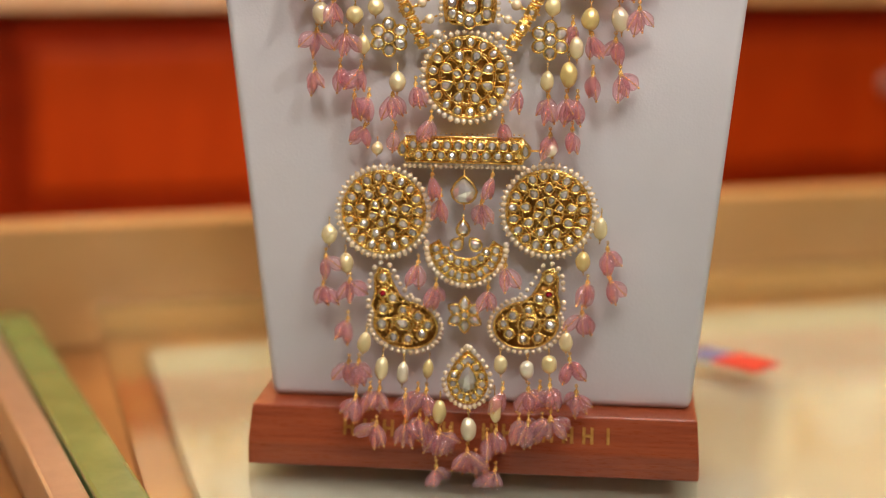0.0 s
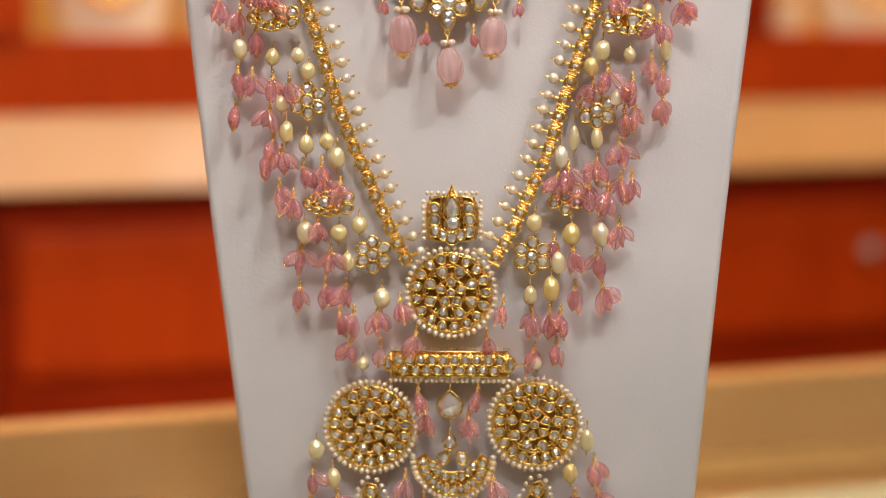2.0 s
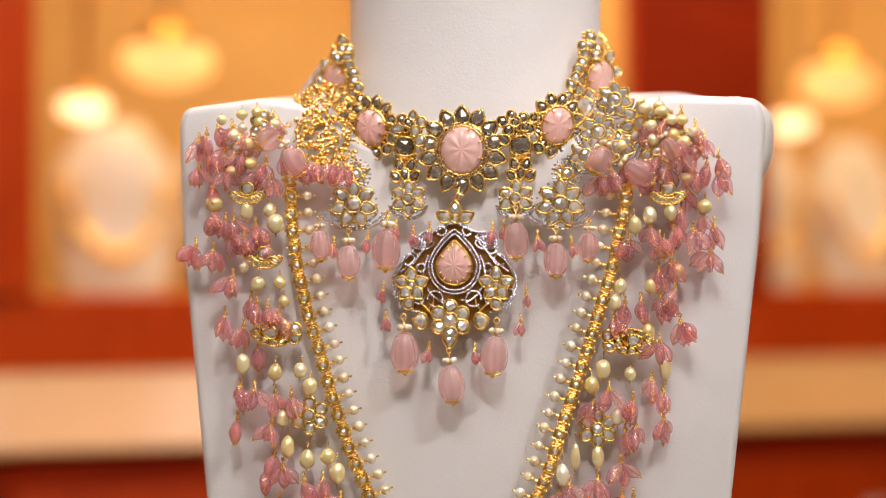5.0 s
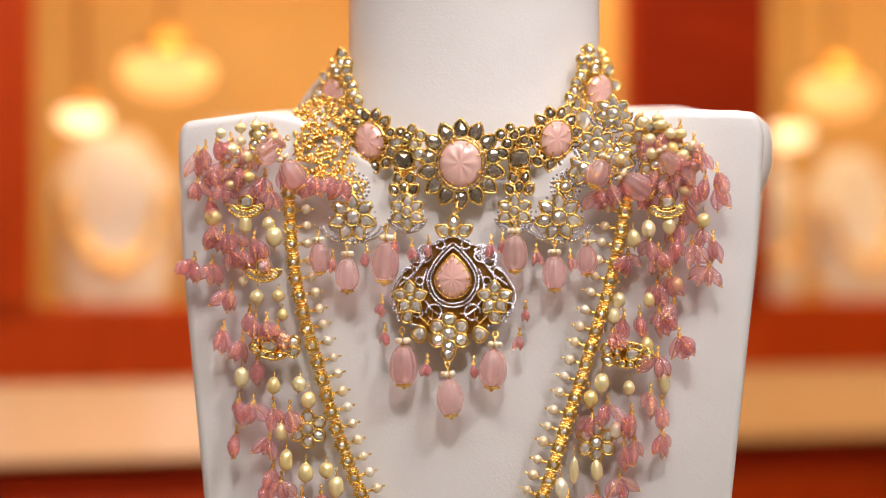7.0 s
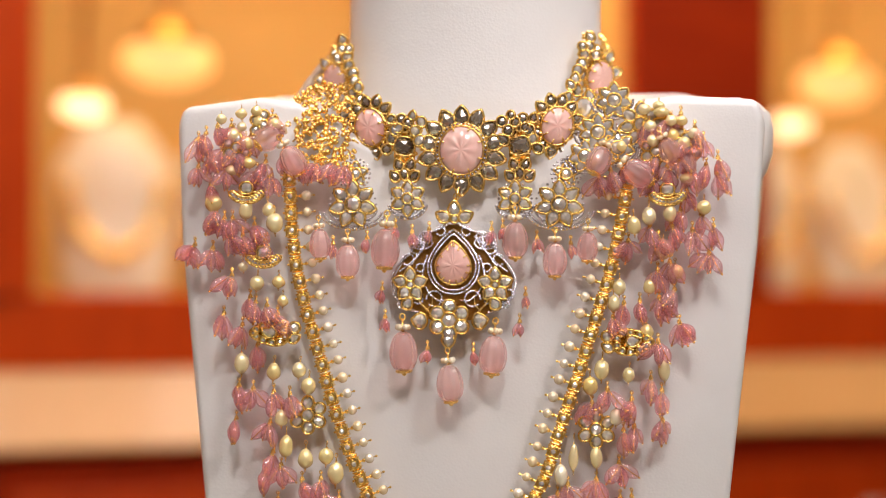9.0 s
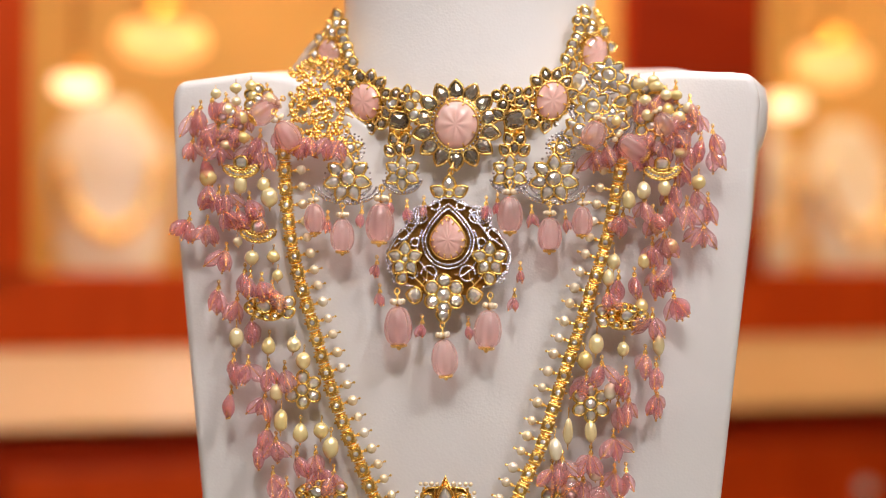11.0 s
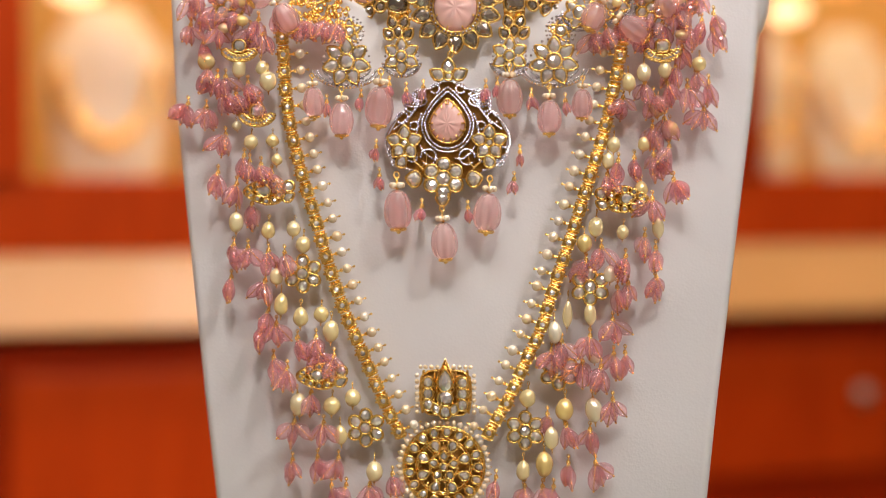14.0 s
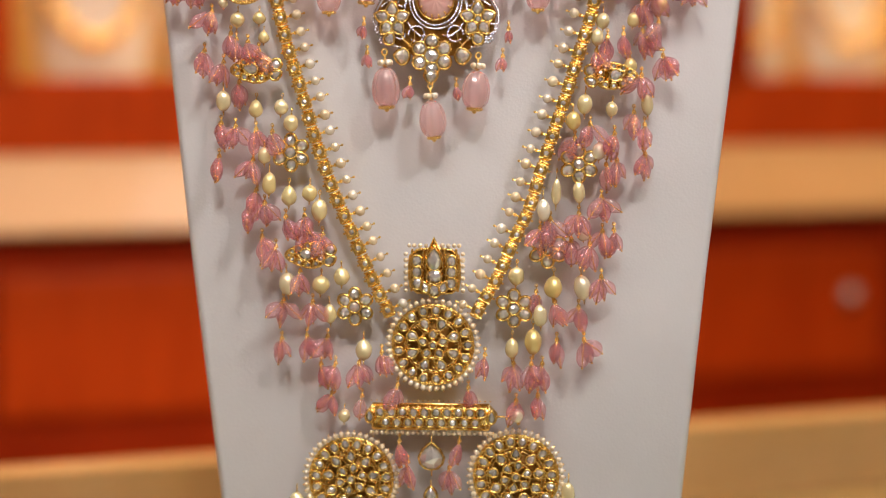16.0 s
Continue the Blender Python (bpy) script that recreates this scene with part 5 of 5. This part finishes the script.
for s in (-1, 1):
    # bow with a square smoky stone
    bm = bmesh.new()
    rows = [("square", 0, 0, 4.0 * MM, 3.6 * MM, 12 * s)]
    rows += [("pear", x * MM, z * MM, 1.7 * MM, 2.1 * MM, d) for x, z, d in ((-2.6, -8.4, 20), (2.6, -8.4, -20), (-4.2, -13.4, 40), (4.2, -13.4, -40), (0, -12.2, 180), (-3.2, 6.4, -25), (3.2, 6.4, 25), (0, 8.6, 0))]
    todo = set_stones(None, bm, rows, 0.0, "grey")
    add_plate(bm, circle(14, 5 * MM, 13 * MM), 0.0006, 0.0016)
    ornament("bow_link", choker, (AXIS + s * 25.4) * MM, (SUN[1] + 2.2) * MM, wrap(0.0254), bm, todo, "gold bow link with a square smoky stone")
    # carved oval with petals
    for dx, dz, rx, rz, deg, petals in ((41.4, 11.2, 6.8, 8.2, -18, 12), (60.2, 34.6, 6.2, 7.6, -30, 9)):
        y = wrap(dx * MM)
        bm = bmesh.new()
        rows = [(k, x * 0.86, z * 1.06, a, b, d) for k, x, z, a, b, d in ring_of(petals, 11.0 * MM, 2.0 * MM, "pear", 1.1, 15)]
        todo = set_stones(None, bm, rows, 0.0, "grey" if dx < 50 else "clear")
        add_wire(bm, turned(circle(24, (rx + 0.5) * MM, (rz + 0.5) * MM), deg * s), -0.001, 0.55 * MM, 5)
        add_plate(bm, circle(20, 8 * MM, 9.4 * MM), 0.0006, 0.0018)
        for k in range(8):
            a = math.tau * k / 8
            p, q = turned([((rx + 0.4) * math.cos(a) * MM, (rz + 0.4) * math.sin(a) * MM), ((rx - 1.8) * math.cos(a) * MM, (rz - 1.8) * math.sin(a) * MM)], deg * s)
            add_rod(bm, (p[0], -0.001, p[1]), (q[0], -0.0034, q[1]), 0.38 * MM, 5)
        link = ornament("oval_link", choker, (AXIS + s * dx) * MM, (SUN[1] + dz) * MM, y, bm, todo, "carved pink oval in a gold link with stone petals")
        link.rotation_euler = (0, 0, radians(s * (14 if dx < 50 else 32)))
        carved_stone(link, 0, 0, -0.0008, rx * MM, rz * MM, deg * s)
    # single settings that fill the band
    for dx, dz, r in SMALL_STONES + HIGH_STONES:
        bm = bmesh.new()
        tone = "grey" if dx < 36 and rnd.random() < 0.6 else "clear"
        kind = rnd.choice(("round", "pear"))
        deg = rnd.uniform(-60, 60)
        todo = set_stones(None, bm, [(kind, 0, 0, r * MM, r * 1.15 * MM, deg)], 0.0, tone)
        add_plate(bm, circle(10, r * 1.1 * MM, r * 1.1 * MM), 0.0006, 0.0022)
        ornament("stone_setting", choker, (AXIS + s * dx) * MM, (SUN[1] + dz) * MM, wrap(dx * MM) - 0.0015, bm, todo)
    # the big clear pear between the ovals
    bm = bmesh.new()
    todo = set_stones(None, bm, [("pear", 0, 0, 3.6 * MM, 4.0 * MM, 160 + 20 * s)], 0.0)
    add_plate(bm, circle(12, 3.6 * MM, 4.2 * MM), 0.0006, 0.002)
    ornament("pear_link", choker, (AXIS + s * 53.4) * MM, (SUN[1] + 20.2) * MM, wrap(0.0534) - 0.002, bm, todo, "large clear pear stone in gold")
    # a backing band of gold granules that carries the settings
    bm = bmesh.new()
    for k in range(120):
        f = rnd.random()
        dx = 17 + 44 * f + rnd.uniform(-3.5, 3.5)
        mid = 2 + 30 * f ** 1.6 + rnd.uniform(-8, 8) * (1 - 0.3 * f)
        add_ball(bm, rnd.uniform(0.6, 1.1) * MM, (s * dx * MM, wrap(dx * MM) + 0.0012 + rnd.uniform(0, 0.001), mid * MM), 6, 4)
    for k in range(34):
        f = k / 33
        dx = 57 - 4 * math.sin(3 * f) + rnd.uniform(-2.4, 2.4)
        add_ball(bm, rnd.uniform(0.7, 1.2) * MM, (s * dx * MM, wrap(dx * MM) + 0.001, (38 + 17 * f) * MM), 6, 4)
    tagged(part("granule_band", bm, GOLD, choker, "gold granules behind the settings", m=Matrix.Translation((AXIS * MM, 0, SUN[1] * MM)), smooth=True))

# middle pendant
pend = bmesh.new()
rows = [("pear", 0.4 * MM, 24.6 * MM, 2.3 * MM, 2.5 * MM, 0), ("pear", -4.4 * MM, 21.2 * MM, 2.1 * MM, 2.5 * MM, 60), ("pear", 5.2 * MM, 21.2 * MM, 2.1 * MM, 2.5 * MM, -60), ("round", 0.4 * MM, 20.4 * MM, 1.3 * MM, 1.3 * MM, 0)]
for s in (-1, 1):
    cx, cz = s * 18.6 * MM - 0.4 * MM, -8.4 * MM
    for k in range(5):                                   # side flowers
        a = math.tau * k / 5 + math.pi / 2
        rows.append(("pear", cx + 4.5 * MM * math.cos(a), cz + 4.3 * MM * math.sin(a), 2.2 * MM, 2.3 * MM, math.degrees(a) - 90))
    rows.append(("round", cx, cz, 1.3 * MM, 1.3 * MM, 0))
    rows += [("pear", s * 19.2 * MM - 1 * MM, -16.8 * MM, 2.0 * MM, 2.1 * MM, 30 * s), ("pear", s * 13.0 * MM - 1.6 * MM, -24.2 * MM, 3.2 * MM, 2.6 * MM, -80 * s)]
    add_wire(pend, [(s * x * MM, z * MM) for x, z in ((10, -21), (14, -17), (16.5, -12.5))], -0.0006, 0.55 * MM, 5, closed=False)
    add_wire(pend, [(s * x * MM, z * MM) for x, z in ((12, -20), (9.5, -17), (9.0, -13))], -0.0004, 0.45 * MM, 5, closed=False)
for k in range(6):                                       # the low middle flower
    a = math.tau * (k + 0.5) / 6 + math.pi / 3
    rows.append(("round", -1.8 * MM + 6.1 * MM * math.cos(a), -23.8 * MM + 5.9 * MM * math.sin(a), 2.6 * MM, 2.6 * MM, 0))
rows += [("round", -1.8 * MM, -23.8 * MM, 2.9 * MM, 2.9 * MM, 0), ("pear", -2.2 * MM, -32.6 * MM, 2.5 * MM, 2.5 * MM, 180)]
todo = set_stones(None, pend, rows, -0.0014)
add_wire(pend, shape_points("pear", 24, 8.0 * MM, 8.6 * MM), -0.0012, 0.55 * MM, 5)
for k in range(14):
    x, z = shape_points("pear", 14, 8.2 * MM, 8.8 * MM)[k]
    add_rod(pend, (x, -0.001, z), (x * 0.76, -0.0038, z * 0.76), 0.36 * MM, 5)
add_rod(pend, (0.6 * MM, 0, 27 * MM), (2.2 * MM, 0, 34 * MM), 0.5 * MM, 6)
add_wire(pend, turned(shape_points("round", 10, 1.2 * MM, 1.5 * MM), 0, 1.2 * MM, 30 * MM), 0, 0.4 * MM, 5)


def along(points, step):
    """Even places along a line of points."""
    out, left = [], 0.0
    for (x0, z0), (x1, z1) in zip(points, points[1:]):
        long = math.hypot(x1 - x0, z1 - z0)
        while left < long:
            out.append((x0 + (x1 - x0) * left / long, z0 + (z1 - z0) * left / long))
            left += step
        left -= long
    return out


# scrolls of the openwork, in millimetres from the pear's middle
scrolls = []
for scale in (1.24, 1.42):
    halo = shape_points("pear", 40, 8.0 * scale, 8.8 * scale)
    scrolls.append(halo + halo[:1])
for s in (-1, 1):
    scrolls.append([(s * x, z) for x, z in ((3, 17.5), (7, 15.5), (10, 14.5), (13, 14), (16, 11.5), (17.5, 8), (19, 5), (22, 2.5), (25, -1), (27, -5), (27.2, -9), (25.6, -13), (23, -17), (19.5, -19.5), (15, -20.5))])
    scrolls.append([(s * x, z) for x, z in ((9.5, 12.5), (12.5, 10), (14, 6.5), (16.5, 3), (20, 0), (23.4, -2.6))])
    scrolls.append([(s * x, z) for x, z in ((11.5, 4), (13, 0), (13.6, -4), (12.6, -9), (10, -13), (6.5, -15.6), (2.5, -15.2))])
    for cx, cz, r in ((12.6, 12.2, 2.6), (16.2, 7.6, 2.6), (19.8, 2.4, 2.5), (8.4, -14.6, 3.4), (24.2, -12.6, 2.2), (5.6, 15.0, 2.0), (14.6, -1.0, 1.8), (22.8, -17.0, 1.6), (15.4, -14.8, 2.0)):
        scrolls.append([(s * (cx + x), cz + z) for x, z in circle(18, r, r, 0, 330)])
    # small paved birds at the upper corners
    for f in (1.0, 0.62, 0.25):
        bird = [(s * (14.0 + 4.8 * f * x), 9.8 + 2.7 * f * z) for x, z in circle(20, 1, 1)]
        scrolls.append(bird + bird[:1])
for line in scrolls:
    add_wire(pend, [(x * MM, z * MM) for x, z in line], 0.0006, 0.5 * MM, 5, closed=False, slot=1)
pendant = ornament("fan_pendant", choker, PENDANT[0] * MM, PENDANT[1] * MM, -0.005, pend, todo, "fan-shaped pendant with a carved pink pear and diamond openwork")


def pear_carved(bm):
    n, rings = 32, []
    outline = shape_points("pear", n, 1, 1)
    for i in range(6):
        f = i / 6
        rr = math.cos(f * math.pi / 2)
        rings.append([bm.verts.new((x * rr, -0.45 * math.sin(f * math.pi / 2) * (1 - 0.14 * abs(math.sin(5 * math.tau * k / n)) ** 0.5), z * rr)) for k, (x, z) in enumerate(outline)])
    top = bm.verts.new((0, -0.42, 0))
    for a, b in zip(rings, rings[1:]):
        for k in range(n):
            bm.faces.new((a[k], a[(k + 1) % n], b[(k + 1) % n], b[k]))
    for k in range(n):
        bm.faces.new((rings[-1][k], rings[-1][(k + 1) % n], top))
    bm.faces.new(rings[0][::-1])


place("carved_stone", shared("carved_pear", pear_carved, CARVED, True), pendant, Matrix.Translation((0, -0.001, 0)) @ Matrix.Diagonal((7.6 * MM, 7.6 * MM, 8.2 * MM, 1)), "carved pink pear stone")
bm = bmesh.new()
for line in scrolls:
    add_pave(bm, [(x * MM, z * MM) for x, z in along(line, 1.22)], -0.0002, 0.62 * MM)
part("pave", bm, DIAMOND, pendant, "small bluish diamonds along the openwork")
# dark sheet added for the shade between the pendant's scrolls
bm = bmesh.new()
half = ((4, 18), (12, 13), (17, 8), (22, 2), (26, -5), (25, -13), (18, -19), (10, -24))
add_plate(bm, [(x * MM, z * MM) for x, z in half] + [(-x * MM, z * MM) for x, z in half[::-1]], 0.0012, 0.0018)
part("backing", bm, GOLD_DEEP, pendant, "dark gold sheet standing for shade behind the openwork")

# side clusters and halos under the choker
for i, (x, z) in enumerate(SIDE_CLUSTERS):
    big = i < 2
    r = (6.6 if big else 4.6) * MM
    ob = flower("flower_ornament", choker, x * MM, z * MM, -0.0055, 7 if big else 6, r, (2.3 if big else 1.9) * MM, "flower cluster of clear stones with a diamond fan", core=3.0 if big else 1.8)
    bm = bmesh.new()
    pts = [(px, pz - 2 * MM) for px, pz in circle(26 if big else 18, (15 if big else 8.5) * MM, (9 if big else 7) * MM, 190, 350)]
    add_pave(bm, pts + [(px * 0.86, pz * 0.8 - 1 * MM) for px, pz in pts], 0.0006)
    add_pave(bm, circle(18, r * 0.62, r * 0.62), -0.0004, 0.45 * MM)
    add_pave(bm, circle(24, r * 1.55, r * 1.5) + [(px * 0.7, pz * 0.62 - 1 * MM) for px, pz in pts], 0.0008)
    part("pave", bm, DIAMOND, ob, "arc of small diamonds", smooth=True)
    bm = bmesh.new()
    add_wire(bm, pts, 0.0012, 0.6 * MM, 5, closed=False)
    add_rod(bm, (0, 0.0004, r * 1.2), (0, 0.0006, r * 1.2 + 6 * MM), 0.4 * MM)
    part("frame", bm, GOLD, ob, smooth=True)
for x, z in HALOS:
    ob = flower("halo_link", choker, x * MM, z * MM, -0.003, 5, 3.0 * MM, 1.3 * MM, "small round diamond halo link", core=2.0)
    bm = bmesh.new()
    add_pave(bm, circle(20, 6.4 * MM, 6.4 * MM) + circle(16, 5.0 * MM, 5.0 * MM), 0.0)
    part("pave", bm, DIAMOND, ob, smooth=True)

for (x, z), r in zip(MELONS, (6.6, 5.6, 5.0, 6.0, 5.6, 4.8, 6.6, 6.4, 6.2)):
    melon(choker, x * MM, z * MM, -0.0075, r * MM, rnd.uniform(-5, 5))
for (x, z), r in zip(SHOULDER_MELONS, (5.6, 6.0, 5.6, 6.2, 5.2)):
    melon(choker, x * MM, z * MM, -0.009, r * MM, rnd.uniform(-55, 55), 0.85)
for x, z in MINI:
    tassel(choker, x * MM, z * MM, -0.005, 3, 6.4, 44)

# right shoulder: fan of clear stones; left shoulder: gold mesh seen from behind
for x, z, r in ((76.0, 383.0, 6.2), (64.5, 393.5, 4.2), (88.0, 380.0, 4.2), (57.5, 379.5, 4.4), (52.0, 369.0, 3.6), (66.0, 372.5, 3.8)):
    ob = flower("shoulder_flower", choker, x * MM, z * MM, -0.002 if z > 380 else -0.004, 7, r * MM, 2.1 * MM, "shoulder flower of clear stones in gold", core=2.6)
    bm = bmesh.new()
    add_pave(bm, circle(22, (r + 4) * MM, (r + 2.5) * MM, 180, 360) + circle(22, (r + 6) * MM, (r + 4) * MM, 190, 350), 0.0004, 0.7 * MM)
    part("pave", bm, DIAMOND, ob, smooth=True)
bm = bmesh.new()
for k in range(330):
    a, b = rnd.random(), rnd.random()
    x = -79 + 27 * a + 4 * b
    z = 396 - 27 * b - 6 * a * b + 8 * math.sin(3 * a) * (1 - b)
    p = (x * MM, (-0.004 + 0.014 * (1 - b) + 0.002 * rnd.random()), z * MM)
    add_ball(bm, rnd.uniform(0.7, 1.5) * MM, p, 6, 4)
    if k % 3 == 0:
        add_rod(bm, p, (p[0] + rnd.uniform(-3, 3) * MM, p[1], p[2] + rnd.uniform(-3, 3) * MM), 0.4 * MM, 5)
part("gold_mesh", bm, GOLD, choker, "openwork back of the choker in bright gold", smooth=True)
for s in (-1, 1):
    bm = bmesh.new()
    for k in range(26):
        f = k / 25
        add_ball(bm, rnd.uniform(1.2, 2.2) * MM, ((AXIS + s * (60 + 5 * math.sin(math.pi * f) + rnd.uniform(-1.5, 1.5))) * MM, 0.034 + 0.008 * f, (402 + 26 * f) * MM), 8, 5)
    part("clasp_chain", bm, GOLD, choker, "gold clasp chain behind the neck", smooth=True)
curve = bpy.data.curves.new("tie_cord", "CURVE")
curve.dimensions, curve.bevel_depth, curve.bevel_resolution = "3D", 2.0 * MM, 3
line = curve.splines.new("NURBS")
line.points.add(5)
for pnt, co in zip(line.points, ((-58, 40, 424), (-66, 42, 420), (-74, 38, 411), (-79, 32, 401), (-82, 24, 393), (-83, 18, 386))):
    pnt.co = (co[0] * MM, co[1] * MM, co[2] * MM, 1)
line.use_endpoint_u = True
curve.materials.append(CORD)
cord_mesh = bpy.data.meshes.new_from_object(bpy.data.objects.new("tie_cord", curve))
place("tie_cord", cord_mesh, choker, label="grey-brown tie cord")
